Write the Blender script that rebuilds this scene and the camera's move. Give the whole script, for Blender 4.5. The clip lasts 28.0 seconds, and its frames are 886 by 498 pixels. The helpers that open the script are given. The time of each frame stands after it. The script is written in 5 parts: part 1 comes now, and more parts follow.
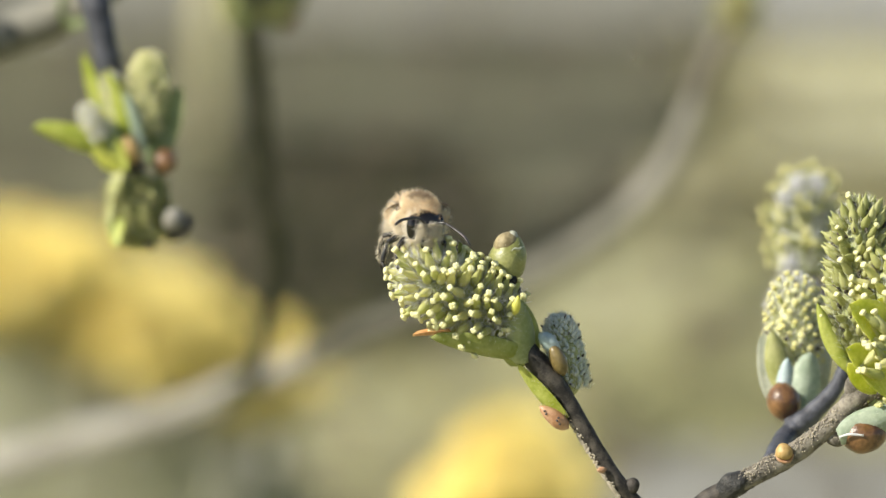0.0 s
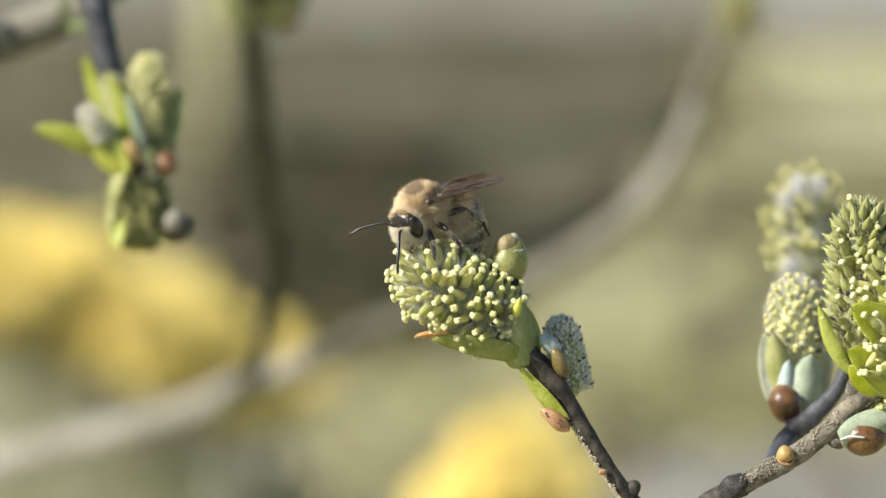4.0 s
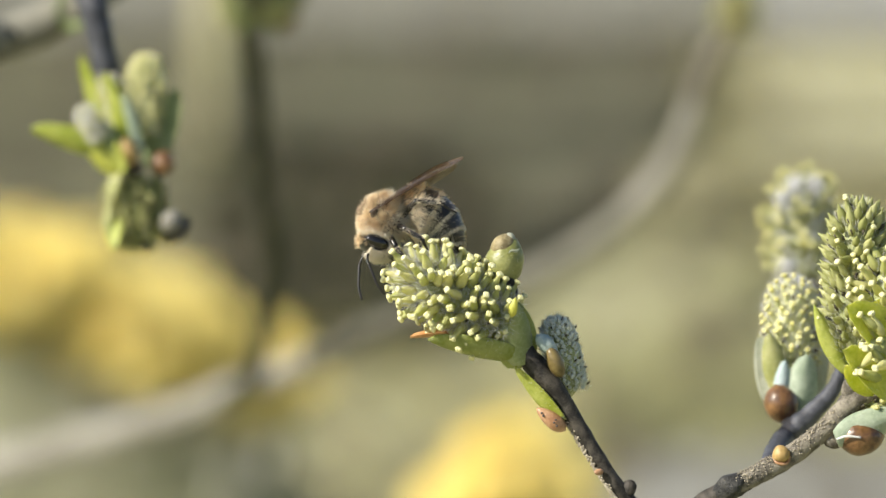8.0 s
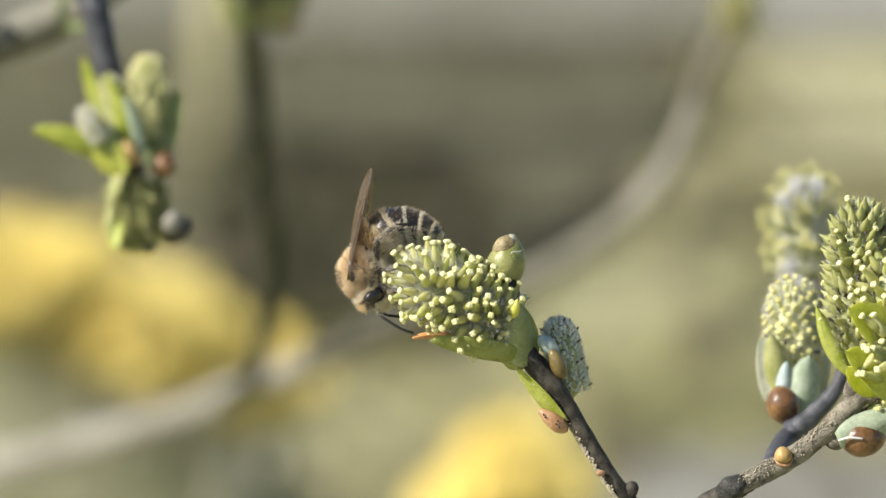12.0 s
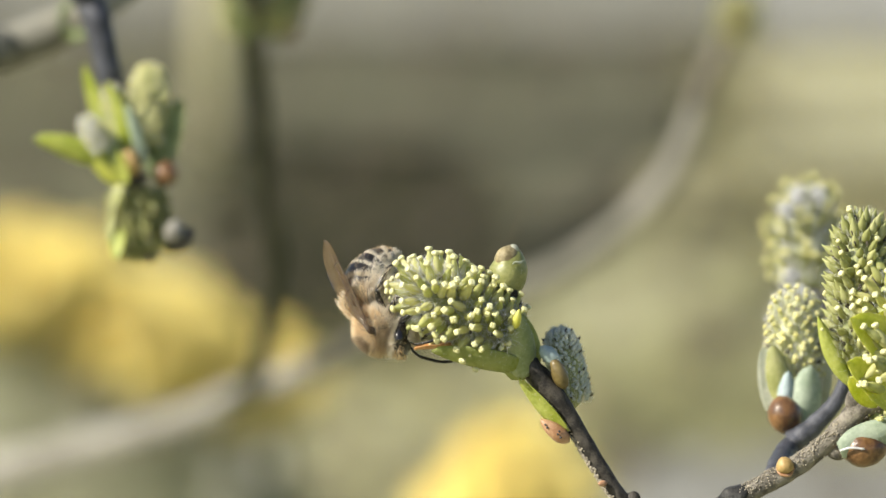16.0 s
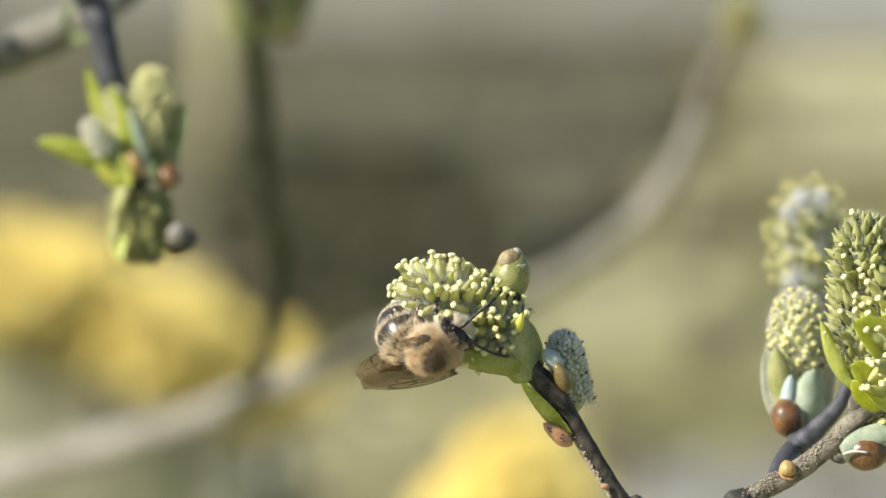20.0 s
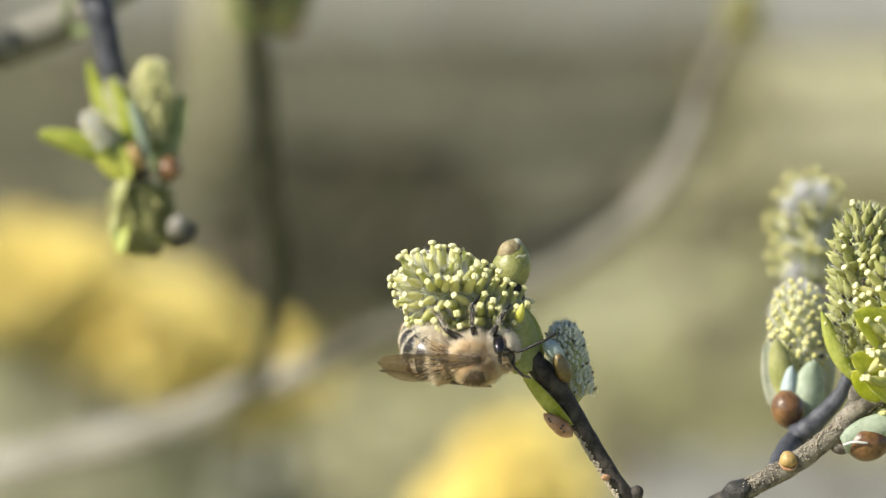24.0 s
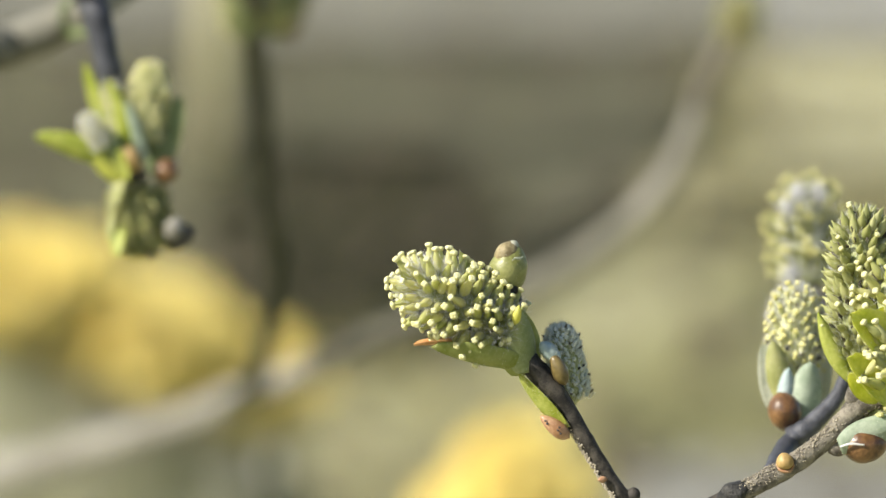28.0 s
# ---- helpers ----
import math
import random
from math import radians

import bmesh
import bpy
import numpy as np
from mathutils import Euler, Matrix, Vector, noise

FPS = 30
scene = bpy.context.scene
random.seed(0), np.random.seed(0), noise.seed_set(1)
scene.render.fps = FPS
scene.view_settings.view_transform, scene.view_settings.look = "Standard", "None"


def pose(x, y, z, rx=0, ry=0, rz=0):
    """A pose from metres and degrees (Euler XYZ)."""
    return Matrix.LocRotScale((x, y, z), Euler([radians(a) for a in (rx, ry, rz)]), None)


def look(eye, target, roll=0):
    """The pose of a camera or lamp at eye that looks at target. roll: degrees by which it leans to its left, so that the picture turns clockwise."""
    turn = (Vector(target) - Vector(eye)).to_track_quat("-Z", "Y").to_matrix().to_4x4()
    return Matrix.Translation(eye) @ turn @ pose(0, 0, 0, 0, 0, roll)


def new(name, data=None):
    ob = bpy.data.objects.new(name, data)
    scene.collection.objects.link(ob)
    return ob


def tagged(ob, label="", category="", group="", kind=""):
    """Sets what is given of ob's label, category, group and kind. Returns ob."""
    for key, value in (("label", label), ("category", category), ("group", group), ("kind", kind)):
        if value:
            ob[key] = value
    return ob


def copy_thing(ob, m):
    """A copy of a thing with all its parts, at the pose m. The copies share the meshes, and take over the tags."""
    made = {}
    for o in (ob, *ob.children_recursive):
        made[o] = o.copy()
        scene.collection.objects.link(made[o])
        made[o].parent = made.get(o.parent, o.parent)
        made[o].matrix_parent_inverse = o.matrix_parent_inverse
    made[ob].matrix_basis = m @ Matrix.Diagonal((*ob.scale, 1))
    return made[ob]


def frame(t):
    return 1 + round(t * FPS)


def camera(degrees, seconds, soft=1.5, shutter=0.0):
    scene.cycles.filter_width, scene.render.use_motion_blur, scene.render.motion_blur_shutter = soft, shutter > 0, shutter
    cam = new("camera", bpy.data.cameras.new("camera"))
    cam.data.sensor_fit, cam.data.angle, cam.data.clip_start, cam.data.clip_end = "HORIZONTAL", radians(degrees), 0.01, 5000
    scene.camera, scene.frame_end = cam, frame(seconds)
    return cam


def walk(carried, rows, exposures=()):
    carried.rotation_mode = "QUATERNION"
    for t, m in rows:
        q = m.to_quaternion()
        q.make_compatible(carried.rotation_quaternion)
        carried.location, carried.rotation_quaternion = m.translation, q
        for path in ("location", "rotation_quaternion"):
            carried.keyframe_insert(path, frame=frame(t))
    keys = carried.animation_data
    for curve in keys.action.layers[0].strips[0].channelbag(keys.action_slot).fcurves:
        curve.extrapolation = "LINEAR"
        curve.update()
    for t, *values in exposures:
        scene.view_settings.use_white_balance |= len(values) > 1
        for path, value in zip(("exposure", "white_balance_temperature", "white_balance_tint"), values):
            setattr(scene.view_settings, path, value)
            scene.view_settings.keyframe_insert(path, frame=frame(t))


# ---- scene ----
# A mining bee works over a willow catkin, in a garden in early spring.

# ---- camera: seconds, place, tilt and turn ----
FIELD = 9.05
cam = camera(FIELD, 28.0, soft=1.5, shutter=0.4)
cam.data.dof.use_dof = True
cam.data.dof.focus_distance = 0.597
cam.data.dof.aperture_fstop = 28.5
CAMERA_ROWS = [
    (0, -0.00030, -0.00003, 0.94981, 81.9196, -0.0371),
    (0.5, -0.00026, -0.00005, 0.94967, 81.9187, -0.0395),
    (1, -0.00053, -0.00004, 0.94972, 81.9175, -0.0421),
    (1.5, -0.00025, -0.00004, 0.94970, 81.9159, -0.0445),
    (2, -0.00031, -0.00006, 0.94958, 81.9137, -0.0466),
    (2.5, -0.00032, -0.00001, 0.94996, 81.9113, -0.0481),
    (3, 0.00016, -0.00001, 0.94994, 81.9099, -0.0487),
    (3.5, -0.00062, 0.00001, 0.95008, 81.9114, -0.0477),
    (5.5, 0.00020, -0.00003, 0.94975, 81.9602, -0.0240),
    (6, -0.00054, 0.00002, 0.95011, 81.9606, -0.0252),
    (6.5, -0.00020, 0.00008, 0.95060, 81.9569, -0.0280),
    (7, -0.00023, -0.00005, 0.94967, 81.9513, -0.0308),
    (7.5, -0.00155, 0.00012, 0.95086, 81.9456, -0.0327),
    (8, 0.00005, -0.00003, 0.94980, 81.9414, -0.0332),
    (8.5, -0.00079, -0.00000, 0.94997, 81.9393, -0.0324),
    (9, -0.00033, 0.00006, 0.95042, 81.9390, -0.0316),
    (9.5, -0.00043, -0.00006, 0.94961, 81.9398, -0.0320),
    (10, -0.00053, -0.00002, 0.94989, 81.9411, -0.0336),
    (10.5, -0.00037, 0.00005, 0.95039, 81.9426, -0.0357),
    (11, -0.00030, -0.00001, 0.94995, 81.9442, -0.0373),
    (11.5, -0.00030, 0.00002, 0.95017, 81.9457, -0.0378),
    (12, -0.00021, -0.00002, 0.94988, 81.9475, -0.0374),
    (12.5, 0.00028, 0.00009, 0.95066, 81.9504, -0.0370),
    (14.5, 0.00021, -0.00002, 0.94984, 81.9750, -0.0432),
    (15, 0.00012, 0.00006, 0.95043, 81.9730, -0.0409),
    (15.5, 0.00016, 0.00000, 0.95001, 81.9697, -0.0372),
    (16, -0.00034, 0.00011, 0.95076, 81.9669, -0.0321),
    (16.5, 0.00009, 0.00001, 0.95009, 81.9655, -0.0257),
    (17, 0.00007, 0.00006, 0.95045, 81.9657, -0.0189),
    (17.5, 0.00032, 0.00003, 0.95019, 81.9671, -0.0132),
    (18, -0.00019, 0.00002, 0.95011, 81.9692, -0.0096),
    (18.5, -0.00008, 0.00007, 0.95050, 81.9718, -0.0078),
    (19, -0.00025, 0.00008, 0.95059, 81.9749, -0.0068),
    (19.5, -0.00033, 0.00003, 0.95020, 81.9783, -0.0054),
    (20, -0.00034, 0.00014, 0.95098, 81.9808, -0.0033),
    (20.5, -0.00010, 0.00009, 0.95067, 81.9813, -0.0009),
    (21, -0.00044, 0.00007, 0.95048, 81.9794, 0.0013),
    (21.5, -0.00024, 0.00007, 0.95049, 81.9757, 0.0032),
    (23.5, -0.00042, 0.00008, 0.95059, 81.9750, 0.0122),
    (24, -0.00025, 0.00000, 0.95000, 81.9796, 0.0104),
    (24.5, -0.00107, 0.00012, 0.95082, 81.9843, 0.0073),
    (25, -0.00014, 0.00006, 0.95045, 81.9888, 0.0037),
    (25.5, -0.00091, 0.00009, 0.95067, 81.9929, 0.0002),
    (26, -0.00057, 0.00006, 0.95045, 81.9967, -0.0026),
    (26.5, -0.00032, 0.00011, 0.95081, 81.9999, -0.0043),
    (27, -0.00078, 0.00014, 0.95096, 82.0027, -0.0051),
    (27.5, -0.00042, 0.00001, 0.95010, 82.0050, -0.0054),
    (28, -0.00006, -0.00001, 0.94993, 82.0066, -0.0053),
]
walk(cam, [(t, pose(x, y, z, rx, 0, rz)) for t, x, y, z, rx, rz in CAMERA_ROWS], exposures=[(0, 0.64), (28, 0.64)])

# the plan: millimetres to the right, upwards and away, round the catkin
PLAN = pose(0, 0, 0.95, -8) @ Matrix.Translation((0, 0.6, 0))


def mm(p):
    """A place in the plan, in metres of the plan's frame."""
    return Vector((p[0], p[2], p[1])) * 0.001


def way(d):
    return Vector((d[0], d[2], d[1])).normalized()


def ground_at(p):
    """The plan's place straight below p on the ground."""
    q = PLAN @ mm(p)
    q.z = -0.02
    r = PLAN.inverted() @ q
    return (r.x * 1000, r.z * 1000, r.y * 1000)


# ---- world and sun ----
SUN_ELEVATION, SUN_TURN = 38, 247
world = bpy.data.worlds.new("world")
scene.world = world
world.use_nodes = True
wn = world.node_tree.nodes
sky = wn.new("ShaderNodeTexSky")
sky.sky_type = "NISHITA"
sky.sun_disc = False
sky.sun_elevation = radians(SUN_ELEVATION)
sky.sun_rotation = radians(SUN_TURN)
world.node_tree.links.new(sky.outputs[0], wn["Background"].inputs[0])
wn["Background"].inputs[1].default_value = 0.085
sun = new("sun", bpy.data.lights.new("sun", "SUN"))
sun.data.energy, sun.data.angle, sun.data.color = 5.0, radians(0.6), (1.0, 0.94, 0.82)
to_sun = Vector((math.sin(radians(SUN_TURN)), math.cos(radians(SUN_TURN)), math.tan(radians(SUN_ELEVATION))))
sun.matrix_world = look(to_sun * 4, (0, 0, 0))


# ---- materials ----
def material(name, low, high, scale=300.0, rough=0.6, bump=0.2, fine=None, pieces=0.0, through_light=0.0, sheen=0.0, spec=0.4, islands=0.0, coat=0.0):
    """Colour between low and high by noise at two scales, relief, a spread of tone from piece to piece, light through thin tissue."""
    m = bpy.data.materials.new(name)
    m.use_nodes = True
    n, l = m.node_tree.nodes, m.node_tree.links
    bsdf = n["Principled BSDF"]
    place = n.new("ShaderNodeTexCoord")
    big, small = n.new("ShaderNodeTexNoise"), n.new("ShaderNodeTexNoise")
    big.inputs["Scale"].default_value, big.inputs["Detail"].default_value = scale, 5
    small.inputs["Scale"].default_value, small.inputs["Detail"].default_value = (fine or scale * 6), 3
    for tex in (big, small):
        l.new(place.outputs["Object"], tex.inputs["Vector"])
    add = n.new("ShaderNodeMath")
    add.operation = "MULTIPLY_ADD"
    l.new(small.outputs["Fac"], add.inputs[0])
    add.inputs[1].default_value = 0.4
    l.new(big.outputs["Fac"], add.inputs[2])
    last = add.outputs[0]
    if pieces or islands:
        info = n.new("ShaderNodeObjectInfo") if pieces else n.new("ShaderNodeNewGeometry")
        more = n.new("ShaderNodeMath")
        more.operation = "MULTIPLY_ADD"
        l.new(info.outputs["Random" if pieces else "Random Per Island"], more.inputs[0])
        more.inputs[1].default_value = pieces or islands
        l.new(last, more.inputs[2])
        last = more.outputs[0]
    reach = n.new("ShaderNodeMapRange")
    spread = pieces or islands
    reach.inputs["From Min"].default_value, reach.inputs["From Max"].default_value = 0.56 + spread * 0.2, 0.86 + spread * 0.8
    l.new(last, reach.inputs["Value"])
    mix = n.new("ShaderNodeMix")
    mix.data_type = "RGBA"
    mix.inputs["A"].default_value, mix.inputs["B"].default_value = (*low, 1), (*high, 1)
    l.new(reach.outputs["Result"], mix.inputs["Factor"])
    l.new(mix.outputs["Result"], bsdf.inputs["Base Color"])
    bsdf.inputs["Roughness"].default_value = rough
    bsdf.inputs["Specular IOR Level"].default_value = spec
    bsdf.inputs["Sheen Weight"].default_value = sheen
    bsdf.inputs["Coat Weight"].default_value = coat
    if bump:
        relief = n.new("ShaderNodeBump")
        relief.inputs["Strength"].default_value = bump
        relief.inputs["Distance"].default_value = 0.5 / (fine or scale * 6)
        l.new(small.outputs["Fac"], relief.inputs["Height"])
        l.new(relief.outputs["Normal"], bsdf.inputs["Normal"])
    if through_light:
        thin, blend = n.new("ShaderNodeBsdfTranslucent"), n.new("ShaderNodeMixShader")
        l.new(mix.outputs["Result"], thin.inputs["Color"])
        blend.inputs[0].default_value = through_light
        l.new(bsdf.outputs[0], blend.inputs[1])
        l.new(thin.outputs[0], blend.inputs[2])
        l.new(blend.outputs[0], n["Material Output"].inputs["Surface"])
    return m


M_BARK = material("willow_bark", (0.05, 0.043, 0.034), (0.27, 0.235, 0.185), 700, 0.75, 0.9, 4000)
M_BARK_DARK = material("smooth_dark_bark", (0.014, 0.0115, 0.0085), (0.068, 0.058, 0.045), 900, 0.65, 0.9, 5000)
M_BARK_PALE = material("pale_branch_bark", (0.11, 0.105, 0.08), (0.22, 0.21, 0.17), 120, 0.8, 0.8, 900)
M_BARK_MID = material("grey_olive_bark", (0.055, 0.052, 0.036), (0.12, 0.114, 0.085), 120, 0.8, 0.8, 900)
M_BARK_LIT = material("pale_lit_bark", (0.19, 0.178, 0.150), (0.31, 0.295, 0.255), 60, 0.8, 0.8, 900)
M_BARK_GREEN = material("green_grey_bark", (0.016, 0.018, 0.010), (0.045, 0.046, 0.026), 150, 0.8, 0.6, 900)
M_BARK_GREY = material("rough_grey_bark", (0.075, 0.066, 0.052), (0.25, 0.225, 0.18), 900, 0.85, 0.9, 5000)
M_LICHEN = material("pale_lichen", (0.24, 0.21, 0.155), (0.46, 0.41, 0.32), 2500, 0.9, 0.8)
M_CORE = material("catkin_core", (0.36, 0.40, 0.17), (0.56, 0.58, 0.30), 900, 0.8, 0.6, through_light=0.3)
M_OVARY = material("green_ovary", (0.50, 0.53, 0.18), (0.82, 0.79, 0.40), 500, 0.5, 0.2, pieces=0.6, through_light=0.5)
M_OVARY_PALE = material("pale_yellow_ovary", (0.56, 0.58, 0.24), (0.82, 0.82, 0.48), 500, 0.5, 0.2, pieces=0.5, through_light=0.3)
M_OVARY_DULL = material("olive_ovary", (0.34, 0.36, 0.12), (0.60, 0.60, 0.28), 500, 0.5, 0.2, pieces=0.5, through_light=0.38)
M_STIGMA = material("yellow_stigma", (0.78, 0.75, 0.36), (0.92, 0.90, 0.58), 900, 0.6, 0.4, 6000, pieces=0.3, through_light=0.3)
M_STIGMA_DULL = material("dull_yellow_stigma", (0.52, 0.49, 0.16), (0.74, 0.70, 0.34), 900, 0.6, 0.4, 6000, pieces=0.4)
M_SCALE_TIP = material("dark_bract_tip", (0.03, 0.027, 0.02), (0.14, 0.12, 0.08), 900, 0.6, 0.3)
M_BARE_TIP = material("withered_olive_tip", (0.20, 0.18, 0.07), (0.44, 0.42, 0.20), 900, 0.6, 0.3, pieces=0.5)
M_SILK = material("silky_catkin_hair", (0.72, 0.73, 0.60), (0.90, 0.90, 0.80), 400, 0.5, 0, islands=0.5, through_light=0.5)
M_SILK_WHITE = material("white_catkin_hair", (0.78, 0.78, 0.78), (0.90, 0.90, 0.90), 400, 0.5, 0, islands=0.5, through_light=0.45)
M_LEAF = material("fresh_green_leaf", (0.32, 0.37, 0.08), (0.50, 0.54, 0.19), 350, 0.5, 0.4, 2500, through_light=0.5)
M_LEAF_DOWNY = material("downy_leaf_back", (0.36, 0.42, 0.16), (0.54, 0.58, 0.30), 350, 0.7, 0.5, 2500, through_light=0.45, sheen=0.3)
M_LEAF_LIME = material("lime_green_leaf", (0.34, 0.40, 0.05), (0.58, 0.61, 0.16), 350, 0.45, 0.3, 2500, through_light=0.4)
M_LEAF_MOSS = material("moss_green_leaf", (0.30, 0.32, 0.095), (0.48, 0.48, 0.21), 350, 0.5, 0.3, 2500, through_light=0.35)
M_LEAF_PALE = material("pale_membranous_leaf", (0.44, 0.47, 0.36), (0.66, 0.67, 0.56), 350, 0.5, 0.3, 2500, through_light=0.5)
M_TIP_YELLOW = material("yellow_leaf_tip", (0.60, 0.60, 0.08), (0.80, 0.77, 0.20), 350, 0.45, 0.3, 2500, through_light=0.4)
M_BARK_BLACK = material("black_knot_bark", (0.010, 0.010, 0.010), (0.05, 0.048, 0.042), 900, 0.6, 1.0, 4000)
M_LEAF_YELLOW = material("yellow_green_leaf", (0.60, 0.65, 0.10), (0.83, 0.83, 0.25), 350, 0.45, 0.3, 2500, through_light=0.6)
M_LEAF_BLUE = material("blue_green_leaf", (0.40, 0.48, 0.35), (0.62, 0.69, 0.55), 350, 0.5, 0.3, 2500, through_light=0.45)
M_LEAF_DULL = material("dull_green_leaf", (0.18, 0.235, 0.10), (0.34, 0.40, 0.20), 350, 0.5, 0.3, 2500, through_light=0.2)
M_BUD = material("green_bud", (0.16, 0.17, 0.045), (0.30, 0.30, 0.11), 350, 0.4, 0.3, 2500)
M_BROWN = material("brown_bud_scale", (0.075, 0.035, 0.014), (0.21, 0.11, 0.045), 500, 0.35, 0.3, 2500, coat=0.3)
M_ORANGE = material("orange_bud_scale", (0.46, 0.22, 0.08), (0.74, 0.45, 0.21), 500, 0.4, 0.3, 2500)
M_PINK = material("pinkish_bud_scale", (0.30, 0.155, 0.075), (0.52, 0.32, 0.19), 500, 0.4, 0.3, 2500)
M_TAN = material("tan_bud", (0.30, 0.20, 0.07), (0.52, 0.35, 0.14), 500, 0.5, 0.3, 2500)
M_CAP = material("dry_brown_bud_tip", (0.14, 0.11, 0.05), (0.32, 0.265, 0.14), 700, 0.6, 0.6, 3000)
M_OLIVE = material("glossy_olive_scale", (0.10, 0.07, 0.022), (0.20, 0.15, 0.055), 500, 0.35, 0.2, 2500, coat=0.3)
M_PALE_BLUE = material("pale_blue_leaf", (0.26, 0.35, 0.35), (0.46, 0.54, 0.53), 350, 0.5, 0.3, 2500, through_light=0.15)
M_YOUNG = material("grey_green_young_pistil", (0.50, 0.54, 0.47), (0.68, 0.70, 0.63), 500, 0.6, 0.2, pieces=0.5)
M_TWIG_BLUE = material("blue_grey_bark", (0.028, 0.030, 0.038), (0.085, 0.088, 0.105), 500, 0.6, 0.5, 3000)
M_POST = material("pale_post_tone", (0.34, 0.32, 0.18), (0.50, 0.47, 0.29), 25, 0.9, 0.4, 150, spec=0.1)
M_SAND = material("pale_sandy_path", (0.385, 0.355, 0.28), (0.525, 0.485, 0.40), 4.0, 0.95, 0.6, 120, spec=0.05)
M_PAVING = material("pale_paving", (0.205, 0.20, 0.17), (0.30, 0.295, 0.255), 4.0, 0.9, 0.6, 120, spec=0.05)
M_DARK_BUD = material("dark_bud", (0.03, 0.028, 0.028), (0.10, 0.09, 0.085), 500, 0.5, 0.3, 2500)
M_BLACK = material("black_cuticle", (0.006, 0.005, 0.005), (0.02, 0.017, 0.015), 900, 0.28, 0.25, 8000, spec=0.5)
M_EYE = material("black_compound_eye", (0.004, 0.0035, 0.003), (0.010, 0.008, 0.007), 900, 0.10, 0.05, 9000, spec=0.6)
M_FUR_TAN = material("golden_tan_fur", (0.76, 0.57, 0.33), (1.0, 0.92, 0.72), 250, 0.6, 0, islands=0.6, through_light=0.5)
M_FUR_CREAM = material("cream_fur", (0.84, 0.75, 0.60), (0.98, 0.94, 0.84), 250, 0.6, 0, islands=0.5, through_light=0.6)
M_FUR_WHITE = material("white_face_fur", (0.92, 0.86, 0.73), (1.0, 0.97, 0.90), 250, 0.6, 0, islands=0.5, through_light=0.6)
M_FUR_DARK = material("dark_brown_fur", (0.10, 0.07, 0.045), (0.34, 0.24, 0.15), 250, 0.6, 0, islands=0.5, through_light=0.1)
M_SKIN = material("brown_cuticle", (0.035, 0.024, 0.016), (0.10, 0.07, 0.045), 700, 0.5, 0.4)
M_PETAL = material("yellow_petal", (0.85, 0.71, 0.20), (0.93, 0.82, 0.33), 40, 0.5, 0.2, 300, through_light=0.25)
M_CROWN = material("deep_yellow_trumpet", (0.86, 0.68, 0.19), (0.90, 0.77, 0.29), 40, 0.5, 0.2, 300, through_light=0.2)
M_STRAP = material("grey_green_strap_leaf", (0.38, 0.39, 0.24), (0.54, 0.54, 0.36), 30, 0.5, 0.2, 300, through_light=0.2)
M_LAWN = material("dry_olive_lawn", (0.242, 0.234, 0.126), (0.388, 0.374, 0.216), 2.2, 0.95, 0.8, 40, spec=0.05)
# area brightness is put into the lawn's colour: a paler and a darker copy
M_LAWN_PALE = material("straw_pale_lawn", (0.325, 0.310, 0.190), (0.475, 0.452, 0.290), 2.2, 0.95, 0.8, 40, spec=0.05)
M_LAWN_DARK = material("deeper_olive_lawn", (0.168, 0.166, 0.080), (0.28, 0.273, 0.138), 2.2, 0.95, 0.8, 40, spec=0.05)
M_GROUND_DARK = material("dark_brown_ground", (0.024, 0.024, 0.011), (0.037, 0.037, 0.018), 3.0, 0.95, 0.9, 50, spec=0.05)
M_GROUND_BROWN = material("mid_brown_ground", (0.080, 0.078, 0.048), (0.122, 0.118, 0.076), 3.0, 0.95, 0.9, 50, spec=0.05)
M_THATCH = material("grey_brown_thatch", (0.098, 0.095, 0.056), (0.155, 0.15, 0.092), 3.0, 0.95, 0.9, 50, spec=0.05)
M_THATCH_PALE = material("brownish_dead_grass", (0.19, 0.175, 0.095), (0.29, 0.265, 0.15), 3.0, 0.95, 0.9, 50, spec=0.05)
M_PATH = material("pale_gravel_path", (0.145, 0.14, 0.108), (0.225, 0.218, 0.175), 4.0, 0.95, 0.8, 120, spec=0.05)
M_STRAW = material("straw_grass", (0.27, 0.25, 0.10), (0.46, 0.42, 0.21), 20, 0.8, 0, islands=0.6, through_light=0.3)
M_LITTER = material("dead_leaf", (0.07, 0.055, 0.035), (0.16, 0.13, 0.09), 30, 0.8, 0.3, islands=0.6)


